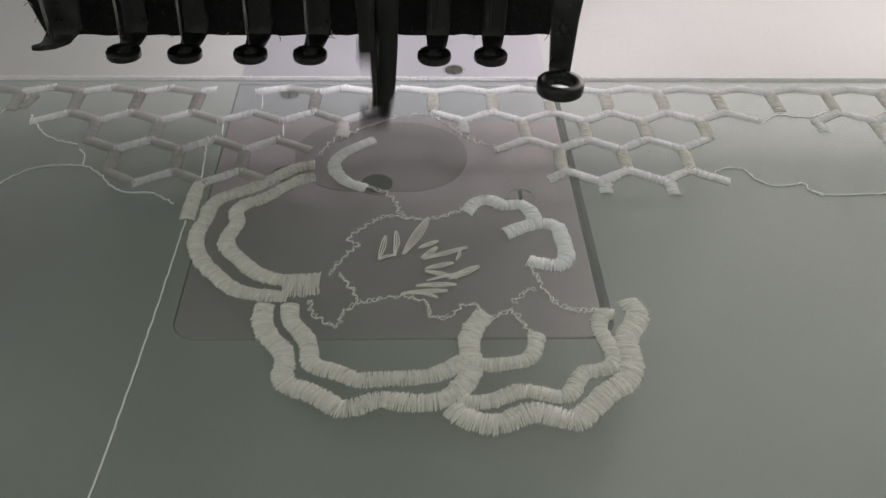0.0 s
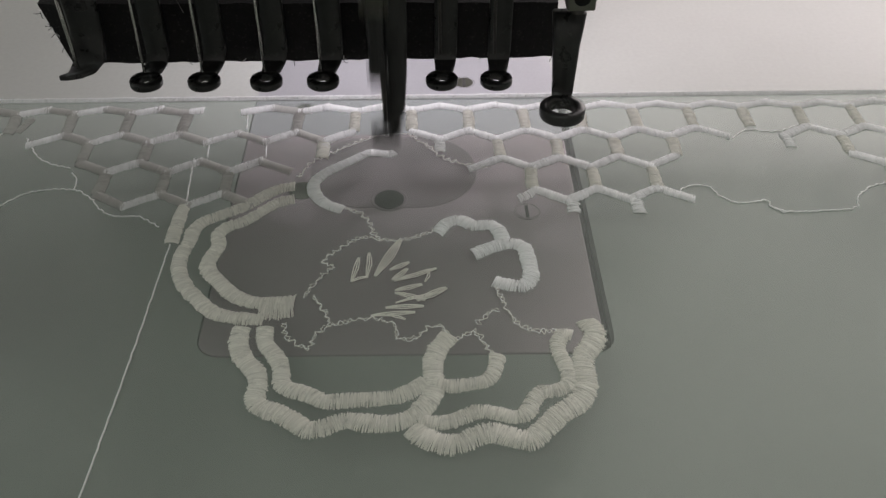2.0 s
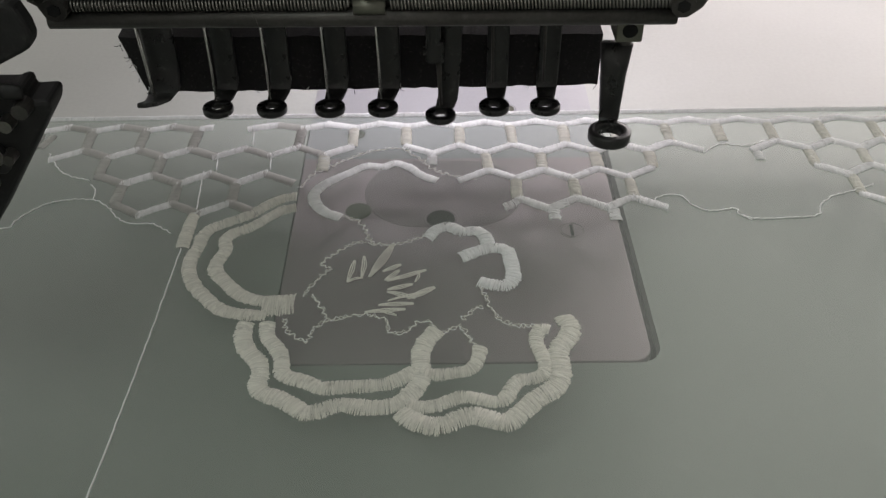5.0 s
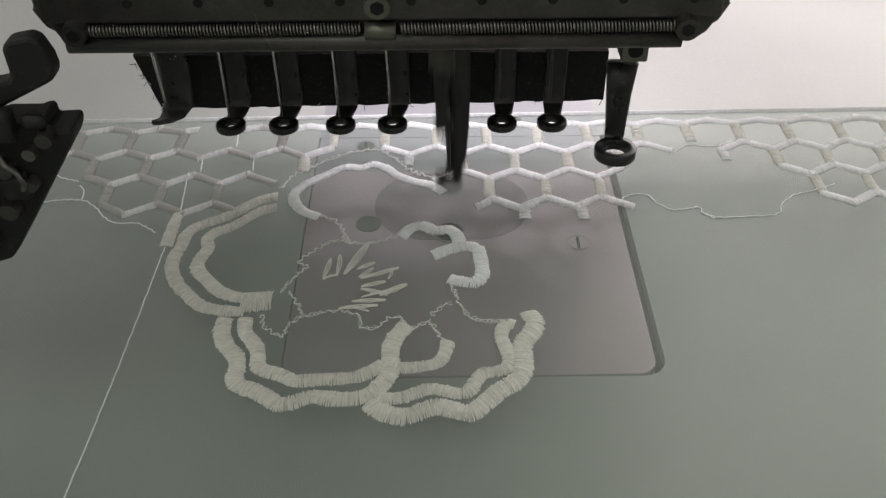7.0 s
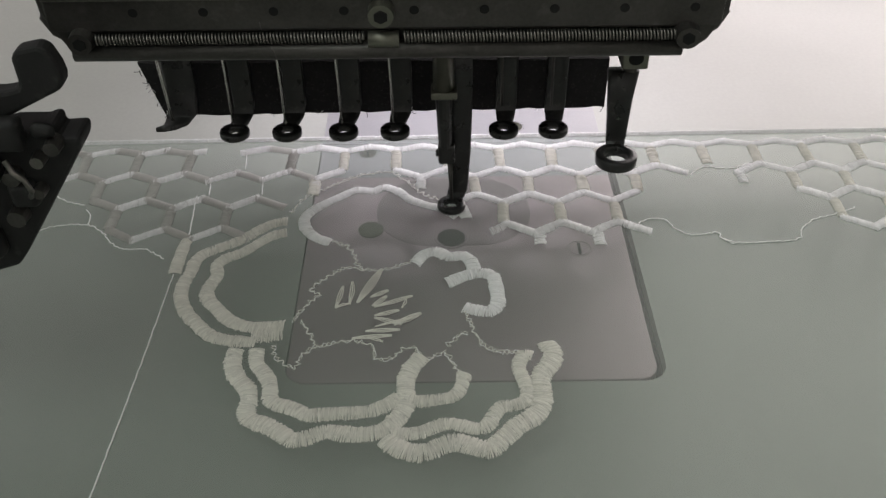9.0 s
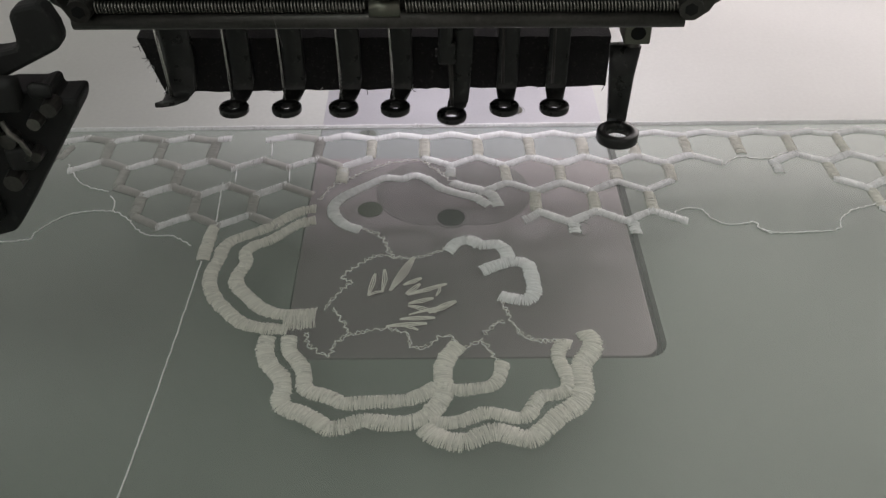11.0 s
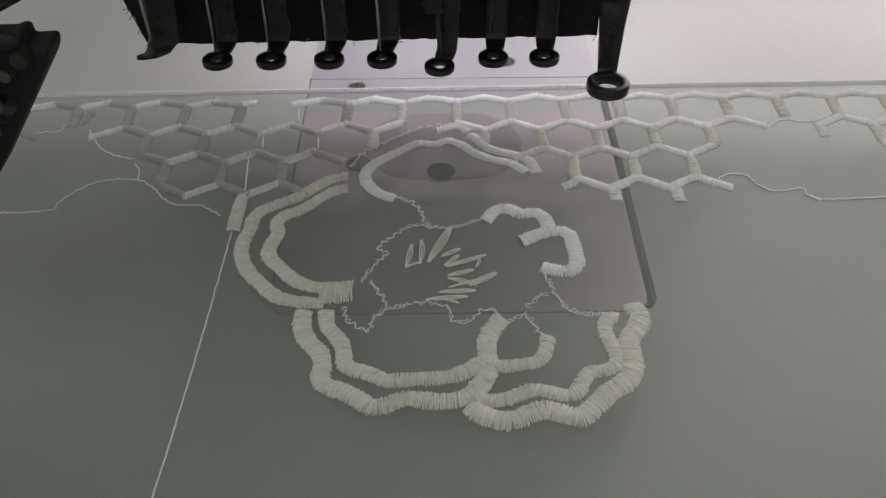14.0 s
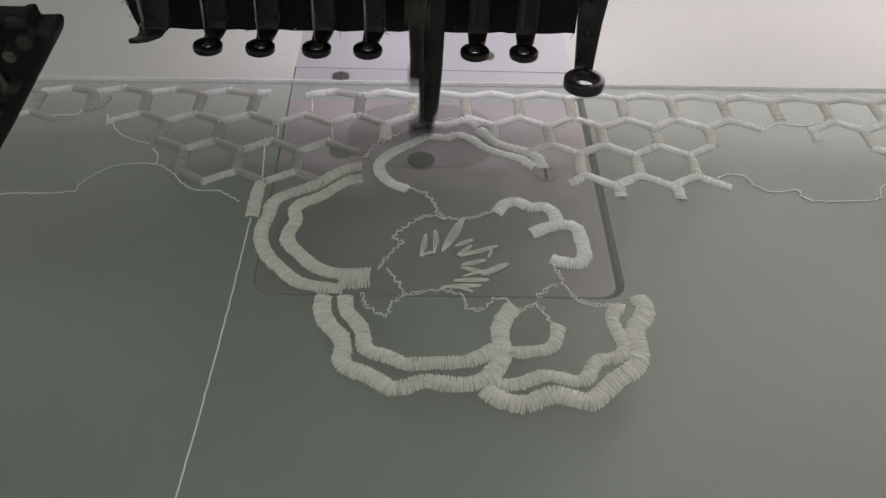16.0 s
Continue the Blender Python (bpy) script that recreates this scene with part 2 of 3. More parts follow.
for x, y, z in ((88.8, -15.4, 0.0), (39.5, 24.0, 0.0), (77.6, 35.5, 0.14)):
    bm = bmesh.new()
    ring(bm, x, y, z - 0.9, z + 0.02, 2.35, 2.75, 24)
    screw = part("screw", bm, GAP, plate, "slotted countersunk screw in a dark rim")
    bm = bmesh.new()
    rod(bm, (x, y, z - 0.9), (x, y, z + 0.06), 2.4, 2.2, 24)
    part("screw_head", bm, STEEL if y < 0 else BARSTEEL, screw)
    bm = bmesh.new()
    box(bm, x - 0.35, x + 0.35, y - 2.0, y + 2.0, z + 0.02, z + 0.075)
    part("slot", bm, GAP, screw)
# Oval in a darker base colour than the plate round it.
bm = bmesh.new()
slab(bm, rounded(43.0, 79.0, -13.8, 12.0, 12.5, 12), -1.0, 0.03, 0.1)
part("darker_insert", bm, INSERT_STEEL, plate, "darker steel insert round the needle hole")
bm = bmesh.new()
rod(bm, (41.9, -7.8, -1.0), (41.9, -7.8, 0.05), 3.0, 2.9, 28)
part("dimple", bm, BARSTEEL, plate, "dark round dimple in the steel")
bm = bmesh.new()
ring(bm, 60.3, -11.0, -0.9, 0.07, 3.1, 4.1, 32)
insert = part("needle_insert", bm, INSERT_STEEL, plate, "round steel needle insert with a dark hole", smooth=True)
bm = bmesh.new()
rod(bm, (60.3, -11.0, -1.0), (60.3, -11.0, 0.05), 3.15, 3.15, 28)
part("needle_hole", bm, GAP, insert)


# ---- the film and the lace stitched on it (lace millimetres) ----
FILM_TOP = 0.75
SLOPE = 0.011                     # the lace lies slightly askew to the machine
rng = random.Random(7)


def smooth_path(points, step):
    """Points at even steps along a Catmull-Rom curve."""
    pts = [Vector((x, y, 0)) for x, y in points]
    pts = [2 * pts[0] - pts[1]] + pts + [2 * pts[-1] - pts[-2]]
    fine = []
    for a, b, c, d in zip(pts, pts[1:], pts[2:], pts[3:]):
        for k in range(12):
            u = k / 12
            fine.append(0.5 * (2 * b + (c - a) * u + (2 * a - 5 * b + 4 * c - d) * u * u + (3 * b - a - 3 * c + d) * u ** 3))
    fine.append(pts[-2])
    out, left = [fine[0]], step
    for a, b in zip(fine, fine[1:]):
        d = (b - a).length
        while d >= left > 0:
            a = a + (b - a) * (left / d)
            out.append(a)
            d, left = (b - a).length, step
        left -= d
    return out


def satin(points, width, step=0.40, rise=0.55, slant=0.10, upright=0.0):
    """Satin stitches laid side by side across a path, each one a thin arched strand."""
    path = smooth_path(points, step)
    verts, faces = [], []
    n = len(path)
    for i, p in enumerate(path):
        d = path[min(i + 1, n - 1)] - path[max(i - 1, 0)]
        d = d.normalized() if d.length > 1e-6 else Vector((1, 0, 0))
        clump = noise.noise(Vector((p.x * 3.1, p.y * 3.1, width)))
        across = Vector((-d.y, d.x, 0)) + d * (slant + 0.08 * clump + rng.uniform(-0.09, 0.09))
        if upright:
            across = across.lerp(Vector((0, 1 if across.y > 0 else -1, 0)), upright)
        across.normalize()
        side = Vector((across.y, -across.x, 0))
        half = width * 0.47 * (1 + rng.uniform(-0.11, 0.05))
        half *= 1 + 0.12 * noise.noise(Vector((p.x * 0.45, p.y * 0.45, width))) + 0.07 * clump
        mid = p + across * rng.uniform(-0.04, 0.04) * width
        r = rng.uniform(0.07, 0.125) * (1.0 if step < 0.3 else 1.25)
        lift = rise * rng.uniform(0.65, 1.15) * (1 + 0.25 * clump)
        base = len(verts)
        for u in (-1, -0.72, -0.25, 0.25, 0.72, 1):
            z = FILM_TOP + lift * (1 - u * u) ** 0.6 if abs(u) < 1 else FILM_TOP - 0.05
            c = mid + across * (half * u)
            for k, (s, h) in enumerate(((-1, -0.16), (-0.45, 0.15), (0.45, 0.15), (1, -0.16))):
                verts.append(((c.x + side.x * r * s) * MM, (c.y + side.y * r * s) * MM, (z + h) * MM))
        for a in range(5):
            for k in range(3):
                q = base + a * 4 + k
                faces.append((q, q + 1, q + 5, q + 4))
    me = bpy.data.meshes.new("satin")
    me.from_pydata(verts, [], faces)
    me.validate()
    for f in me.polygons:
        f.use_smooth = True
    return me


def stitched(name, me, mat, label=""):
    me.materials.append(mat)
    ob = new(name, me)
    ob.parent = lace
    return tagged(ob, label, kind="stuff") if label else tagged(ob, kind="stuff")


def strand(points, r, lift=0.15, wobble=0.0, step=0.8):
    path = smooth_path(points, step)
    out = []
    for i, p in enumerate(path):
        n = noise.noise(Vector((p.x * 0.4, p.y * 0.4, r)))
        w = wobble * (0.5 * math.sin(i * 1.3 + 2.5 * n) + rng.uniform(-0.8, 0.8)) + rng.uniform(-1, 1) * 0.06
        d = path[min(i + 1, len(path) - 1)] - path[max(i - 1, 0)]
        d = d.normalized() if d.length > 1e-6 else Vector((1, 0, 0))
        out.append((p.x - d.y * w, p.y + d.x * w, FILM_TOP + lift + abs(w) * 0.2))
    return tube(out, r, 5)


lace = tagged(new("lace_film"), "translucent soluble film with unfinished white lace stitched on it", "embroidery")
lace.scale = (0.931, 0.974, 0.93)
bm = bmesh.new()
bmesh.ops.create_grid(bm, x_segments=120, y_segments=60, size=1)
for v in bm.verts:
    x, y = 50 + v.co.x * 380, -140 + v.co.y * 165.6
    near = max(0.0, min(1.0, (abs(x - 60) - 60) / 120))
    wave = 0.25 * near * noise.noise(Vector((x * 0.02, y * 0.012, 3)))
    v.co = Vector((x, y + SLOPE * (x - 50), FILM_TOP + max(-0.2, wave) - 0.01))
part("film", bm, FILM, lace, "thin translucent water-soluble film", smooth=True)

for x0, x1, y0, y1 in ((-342, -328, -312, 20), (428, 442, -312, 32), (-328, 428, -314, -300)):
    bm = bmesh.new()
    box(bm, x0, x1, y0, y1, -8.75, 0.74, 1.0)
    part("frame_bar", bm, STEEL, lace, "aluminium bar of the film's carrying frame")

# the corded border along the film's far edge
for dy, wide in ((25.2, 1.15), (24.2, 0.5)):
    pts = [(x, dy + SLOPE * (x - 50)) for x in range(-330, 431, 20)]
    stitched("border_cord", satin(pts, wide, 0.24, 0.45, 0.9), THREAD, "twisted white border cord")

# honeycomb net: crests and troughs of its four rows
PITCH, FIRST = 13.08, 0.3
CREST = {1: 21.1, 2: 11.0, 3: 0.6, 4: -10.4}
TROUGH = {1: 19.3, 2: 7.6, 3: -3.0, 4: -14.2}
REPEAT = 13 * PITCH


def node(row, k):
    """Place of the k-th half step of a row: even k are crests."""
    x = FIRST + PITCH / 2 * ((row - 1) % 2) + PITCH / 2 * k
    return (x, (CREST if k % 2 == 0 else TROUGH)[row] + SLOPE * (x - 50))


def bar(a, b, width, mat=THREAD, upright=0.35, step=0.46):
    jog = lambda q: (q[0] + rng.uniform(-0.25, 0.25), q[1] + rng.uniform(-0.2, 0.2))
    (ax, ay), (bx, by) = jog(a), jog(b)
    mid = ((ax + bx) / 2 + rng.uniform(-0.15, 0.15), (ay + by) / 2 + rng.uniform(-0.15, 0.25))
    stitched("net_bar", satin([(ax, ay), mid, (bx, by)], width * rng.uniform(0.9, 1.08), step, 0.42, 0.06, upright), mat)


def net_row(row, x0, x1, skip=()):
    k = -60
    while k < 60:
        a, b = node(row, k), node(row, k + 1)
        mid = (a[0] + b[0]) / 2
        if x0 < mid < x1 and not any(s < mid < e for s, e in skip):
            # Slant with the weaker sheen; left of the middle its shade is in the thread colour.
            weak_slant = (b[1] < a[1]) == (mid < 60)
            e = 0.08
            bar((a[0] - e * (b[0] - a[0]), a[1] - e * (b[1] - a[1])), (b[0] + e * (b[0] - a[0]), b[1] + e * (b[1] - a[1])), 2.6 if weak_slant else 2.75, DULLED if weak_slant and mid < 55 else THREAD, step=0.17)
        k += 1


def net_posts(row, x0, x1, skip=()):
    """Posts from a row's troughs down to the next row's crests."""
    for k in range(-61, 60, 2):
        a = node(row, k)
        b = (a[0], CREST[row + 1] + SLOPE * (a[0] - 50))
        if x0 < a[0] < x1 and not any(s < a[0] < e for s, e in skip):
            # Duller thread colours stand for the posts' weak sheen, most on the left.
            bar((a[0], a[1] - 0.6), (b[0], b[1] + 0.4), 2.8, DULLED if a[0] < 48 else CREAM, upright=0.0, step=0.17)


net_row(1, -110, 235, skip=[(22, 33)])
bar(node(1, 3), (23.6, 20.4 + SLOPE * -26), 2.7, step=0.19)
bar((-15.8, 17.0), (-17.2, 11.6), 2.0, DULLED, upright=0.0, step=0.2)
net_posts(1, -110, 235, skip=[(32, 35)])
for shift in (-REPEAT, 0, REPEAT):
    lo, hi = -105, 235
    gap = [(s + shift, e + shift) for s, e in ((62, 71.5),)]
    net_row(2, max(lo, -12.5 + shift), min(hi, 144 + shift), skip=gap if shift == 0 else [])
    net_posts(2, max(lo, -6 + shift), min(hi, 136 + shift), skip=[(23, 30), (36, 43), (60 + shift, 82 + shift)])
    if shift == 0:
        net_row(3, -1, 46)
        net_row(3, 87, 134)
        net_posts(3, 3, 36)
        net_posts(3, 97, 130)
        net_row(4, 5, 39)
        net_row(4, 97, 129)
    elif shift > 0:
        net_row(3, -1 + shift, hi)
        net_posts(3, 3 + shift, hi)
        net_row(4, 5 + shift, hi)
bar((95.0, -13.0), (98.4, -10.4), 2.6)
for x, y0, y1 in ((78.8, 6.9, 3.4), (106.0, -14.8, -17.6), (119.5, -13.9, -17.8), (157.5, 8.6, 4.4), (52.8, 7.6, 2.8)):
    bar((x, y0), (x, y1), 2.7, upright=0.0)

# satin bands of the flower: name, width, path
LABELS = {"petal_band": "cream-white satin-stitched petal outline", "petal_joint": "wide satin joint between two petals", "scallop_band": "cream satin-stitched scalloped edge",
          "stem_band": "cream satin-stitched stem", "flower_band": "white satin-stitched flower curl", "side_band": "narrow white satin bar", "arch_start": "white satin-stitched arch of the inner petal"}


def sew_band(name, width, path):
    stitched(name, satin(path, width * 0.95, 0.15, 0.55 if width > 3 else 0.42), CREAM if name in ("scallop_band", "stem_band", "petal_band", "petal_joint", "side_band") else THREAD, LABELS[name])


sew_band("petal_band", 3.4, ((47.8, -8.4), (44.9, -9.1), (41.4, -11.8), (38.0, -15.0), (34.0, -17.4), (30.7, -19.4), (29.2, -21.9), (28.9, -25.4), (28.2, -28.5), (28.3, -32.5), (30.0, -36.7), (32.4, -39.8), (36.8, -44.1), (41.3, -45.6), (46.2, -46.0)))
sew_band("petal_band", 3.4, ((48.1, -12.5), (44.7, -13.8), (41.5, -16.9), (38.7, -19.5), (35.8, -21.1), (34.2, -23.4), (34.9, -26.8), (33.7, -30.5), (34.1, -33.5), (36.8, -36.7), (40.2, -40.2), (44.2, -41.9), (47.5, -41.9), (51.3, -41.5)))
sew_band("petal_joint", 5.6, ((45.3, -43.7), (48.2, -43.5), (51.1, -42.9)))
sew_band("scallop_band", 3.9, ((42.7, -48.0), (42.5, -51.2), (43.9, -55.0), (46.6, -58.1), (47.2, -61.3), (47.1, -63.9), (48.6, -65.4), (51.3, -66.4), (53.8, -67.9), (56.4, -69.7), (59.0, -69.2), (62.4, -67.9), (66.3, -68.6), (70.2, -68.5), (73.0, -67.4), (75.5, -65.3)))
sew_band("scallop_band", 3.5, ((46.8, -48.0), (47.3, -51.7), (49.6, -54.8), (50.8, -57.7), (51.1, -60.5), (53.4, -61.9), (56.1, -62.8), (58.5, -64.2), (62.3, -64.0), (66.3, -63.8), (70.3, -63.3), (73.4, -61.8), (75.2, -60.2)))
sew_band("stem_band", 4.2, ((74.0, -66.5), (76.1, -63.8), (76.7, -60.3), (76.4, -56.6), (77.4, -53.3), (79.5, -50.2)))
sew_band("stem_band", 3.2, ((77.0, -61.0), (80.0, -61.3), (82.7, -60.9), (85.4, -60.3), (87.0, -58.0), (87.7, -54.7)))
sew_band("scallop_band", 3.2, ((74.2, -68.2), (78.1, -68.6), (81.1, -67.6), (84.1, -66.4), (87.0, -67.0), (89.9, -67.7), (91.8, -66.7), (93.1, -64.2), (94.7, -62.7), (97.0, -62.4), (99.1, -61.1), (99.4, -58.1), (98.6, -55.4), (98.3, -52.8), (99.4, -50.2), (101.1, -50.4)))
sew_band("scallop_band", 4.4, ((73.0, -69.7), (76.0, -72.0), (79.8, -72.7), (83.3, -71.2), (86.2, -70.5), (89.0, -71.5), (91.9, -72.0), (94.8, -69.3), (97.6, -66.7), (100.6, -64.7), (102.1, -61.7), (102.1, -58.5), (102.3, -55.7), (104.3, -52.7), (105.3, -49.9), (104.2, -47.1)))
sew_band("flower_band", 3.4, ((77.8, -23.4), (79.6, -20.5), (82.4, -19.6), (85.3, -21.3), (88.3, -21.0), (90.1, -23.1), (90.6, -25.6)))
sew_band("flower_band", 3.6, ((84.7, -29.6), (88.3, -27.6), (91.9, -26.6), (94.6, -27.7), (95.1, -31.0), (95.3, -35.1), (94.2, -37.8), (91.9, -38.1), (88.2, -37.0)))
sew_band("side_band", 3.2, ((25.8, -14.6), (25.5, -20.1), (25.4, -25.7)))
sew_band("arch_start", 3.0, ((58.4, -16.0), (55.1, -14.4), (52.8, -11.7), (51.7, -8.2), (53.1, -4.8), (56.5, -1.6)))

# leaves of the flower's heart: long flat stitches
for a, b, width in [
    ((62.5, -30.4), (61.4, -36.8), 1.3),
    ((64.4, -29.1), (64.2, -35.7), 1.2),
    ((61.4, -36.9), (64.5, -35.7), 0.5),
    ((70.4, -25.4), (65.8, -35.4), 1.9),
    ((72.2, -31.8), (68.5, -33.8), 1.2),
    ((71.9, -33.5), (69.0, -36.4), 1.2),
    ((77.4, -33.5), (69.4, -36.7), 1.1),
    ((76.0, -34.5), (75.2, -37.0), 0.5),
    ((74.7, -37.7), (69.6, -39.2), 1.2),
    ((79.2, -38.6), (73.7, -41.8), 1.5),
    ((75.3, -41.7), (69.6, -39.8), 1.3),
    ((75.0, -43.2), (68.0, -43.5), 1.3),
    ((78.5, -39.6), (69.8, -42.3), 1.0),
    ((73.4, -44.7), (65.4, -45.4), 1.2),
    ((71.7, -46.4), (68.4, -45.2), 1.0),
]:
    a, b = Vector((*a, 0)), Vector((*b, 0))
    d = (b - a).normalized()
    off = Vector((-d.y, d.x, 0))
    bow = off * rng.uniform(0.1, 0.35)
    count = max(2, round(width / 0.40))
    me_parts = bmesh.new()
    for k in range(count):
        s = (k - (count - 1) / 2) * 0.33
        m = (a + b) / 2 + bow + off * s * 1.4
        one = tube([(*(a + off * s * 0.5).xy, FILM_TOP + 0.2), (*((a + m) / 2 + off * s * 0.4).xy, FILM_TOP + 0.42), (*m.xy, FILM_TOP + 0.48), (*((b + m) / 2 + off * s * 0.3).xy, FILM_TOP + 0.42), (*(b + off * s * 0.3).xy, FILM_TOP + 0.2)], 0.12, 5)
        tmp = bpy.data.meshes.new("leaf_strand")
        one.to_mesh(tmp)
        one.free()
        me_parts.from_mesh(tmp)
        bpy.data.meshes.remove(tmp)
    tagged(part("leaf_stitch", me_parts, CREAM, lace, smooth=True), kind="stuff")

# running stitches and loose threads
def running_stitch(path):
    part("running_stitch", strand(path, 0.085, 0.12, 0.6, 0.42), THREAD, lace, smooth=True)
    part("running_stitch", strand(path, 0.085, 0.16, -0.6, 0.37), CREAM, lace, smooth=True)


running_stitch(((58.0, -15.2), (62.5, -17.8), (64.4, -21.3), (65.2, -24.0), (66.4, -25.7)))
running_stitch(((52.8, -40.8), (54.8, -36.7), (57.1, -33.4), (57.9, -32.7)))
running_stitch(((57.9, -32.7), (56.1, -32.2), (55.8, -30.7), (58.1, -28.2), (60.9, -25.7), (64.1, -24.3)))
running_stitch(((54.5, -40.3), (56.4, -43.4), (58.4, -47.4)))
running_stitch(((50.1, -47.0), (50.8, -49.9), (53.1, -52.3), (54.9, -53.0), (55.8, -49.9), (57.9, -47.8), (60.9, -47.1), (64.3, -46.1), (68.4, -46.7), (69.8, -48.2), (70.7, -51.0), (73.7, -50.6), (76.5, -47.9), (78.6, -48.8), (79.7, -51.5)))
running_stitch(((79.7, -51.5), (81.7, -50.5), (83.9, -49.4), (85.0, -51.1), (86.8, -54.7)))
running_stitch(((84.5, -47.7), (86.7, -45.1), (88.8, -43.9)))
running_stitch(((88.4, -38.2), (89.8, -42.9), (91.1, -46.6), (93.2, -48.8), (96.1, -49.7), (99.3, -49.5)))
running_stitch(((70.9, -25.4), (74.2, -24.2), (77.8, -22.3)))
running_stitch(((64.4, -24.3), (66.4, -25.4), (70.9, -25.4)))
running_stitch(((48.4, -5.4), (50.6, -0.5), (55.6, 3.7), (59.5, 6.5), (63.4, 8.9)))
running_stitch(((74.8, 6.8), (79.1, 1.3), (83.5, -1.2), (89.2, -2.3)))
running_stitch(((63.4, 8.9), (67.2, 9.9), (71.2, 9.9), (74.8, 6.8)))
THREADS = [
    ((24.8, 1.4), (25.2, -4.8), (26.0, -14.2)),
    ((25.3, -26.1), (24.8, -49.0), (24.0, -71.0), (22.8, -94.9)),
    ((34.1, 17.8), (34.8, 10.9)),
    ((27.1, 6.5), (27.7, 1.0)),
    ((39.9, 6.4), (40.5, 0.8)),
    ((-0.5, -3.4), (1.2, -5.6), (1.6, -9.0)),
]
for path in THREADS:
    part("jump_thread", strand(path, 0.17, 0.16, 0.03, 1.2), THREAD, lace, "single white jump thread", smooth=True)
EDGES = [
    ((-30.5, 8.8), (-28.2, 7.9), (-24.5, 8.8), (-21.6, 8.7), (-20.2, 11.4), (-19.3, 13.7)),
    ((-14.2, 9.1), (-12.5, 6.5), (-9.4, 2.1), (-5.5, -0.4), (-1.3, -1.7)),
    ((129.1, -10.5), (132.4, -8.9), (135.7, -9.7), (137.1, -12.6), (140.8, -15.0), (146.5, -14.1), (146.8, -15.9), (149.5, -18.4)),
    ((145.1, 7.7), (149.2, 10.8), (155.7, 10.0), (161.3, 12.5)),
    ((-33.3, -20.5), (-26.4, -19.7), (-19.2, -19.5), (-14.1, -18.7), (-13.5, -17.9), (-13.4, -16.5), (-10.5, -12.4), (-6.3, -9.5), (1.1, -9.0), (5.4, -11.5), (8.7, -15.4), (12.3, -17.6), (17.1, -17.8), (22.2, -21.1)),
    ((146.4, -16.0), (149.9, -17.7), (156.3, -17.6), (164.1, -16.7), (165.9, -13.5), (169.5, -10.2), (176.2, -7.8), (180.9, -5.7)),
]
for path in EDGES:
    part("outline_thread", strand(path, 0.15, 0.14, 0.2, 0.45), THREAD, lace, smooth=True)

# stitches laid while the machine runs: inner arch, outer arch, then a row of the net
ARCH_IN = ((56.5, -1.6), (59.9, 0.9), (63.2, 3.2), (67.4, 2.7), (69.8, 4.2), (73.3, 2.4), (76.4, -0.9), (80.2, -3.0), (84.2, -4.5), (87.5, -7.7))
ARCH_OUT = ((89.5, -7.8), (88.3, -3.7), (85.4, -1.6), (82.2, -0.4), (79.1, 1.3), (76.6, 4.6), (74.8, 6.8))
NET_NEW = ((74.8, 7.4), (72.2, 10.1), (68.7, 8.4), (65.4, 7.9), (62.8, 9.1))
growing = []


def lay(path, width, pieces, name, label):
    pts = smooth_path(path, 0.5)
    per = max(2, len(pts) // pieces)
    for i in range(0, len(pts) - 1, per):
        run = pts[i:i + per + 1]
        if len(run) < 2:
            continue
        ob = stitched(name, satin([(q.x, q.y) for q in run], width * 0.92, 0.17, 0.30), THREAD, label)
        growing.append((ob, name, sum(q.x for q in run) / len(run)))


lay(ARCH_IN, 2.9, 18, "arch_stitches", "fresh white satin stitches of the inner arch")
lay(ARCH_OUT, 3.2, 12, "outer_arch_stitches", "fresh white satin stitches of the outer arch")
lay(NET_NEW, 2.9, 10, "net_stitches", "fresh white satin stitches of the net")


# ---- the embroidery head (millimetres) ----
head = tagged(new("embroidery_head"), "black nine-needle embroidery head with springs and lint", "sewing machine")
head.location, head.scale = (3.7 * MM, -10.4 * MM, 9.5 * MM), (0.939, 0.90, 0.89)


def loft(bm, stations):
    """Rounded flat bar through (x, y, z, half width, half thickness)."""
    shape = [(-1, -0.6), (-0.8, -1), (0.8, -1), (1, -0.6), (1, 0.6), (0.8, 1), (-0.8, 1), (-1, 0.6)]
    rings = [[bm.verts.new((x + sx * w, y + sy * t * ky, z + sy * t * kz)) for sx, sy in shape] for x, y, z, w, t, ky, kz in stations]
    for a, b in zip(rings, rings[1:]):
        for k in range(8):
            bm.faces.new((a[k], a[(k + 1) % 8], b[(k + 1) % 8], b[k]))
    bm.faces.new(rings[0][::-1])
    bm.faces.new(rings[-1])
    bmesh.ops.recalc_face_normals(bm, faces=bm.faces)


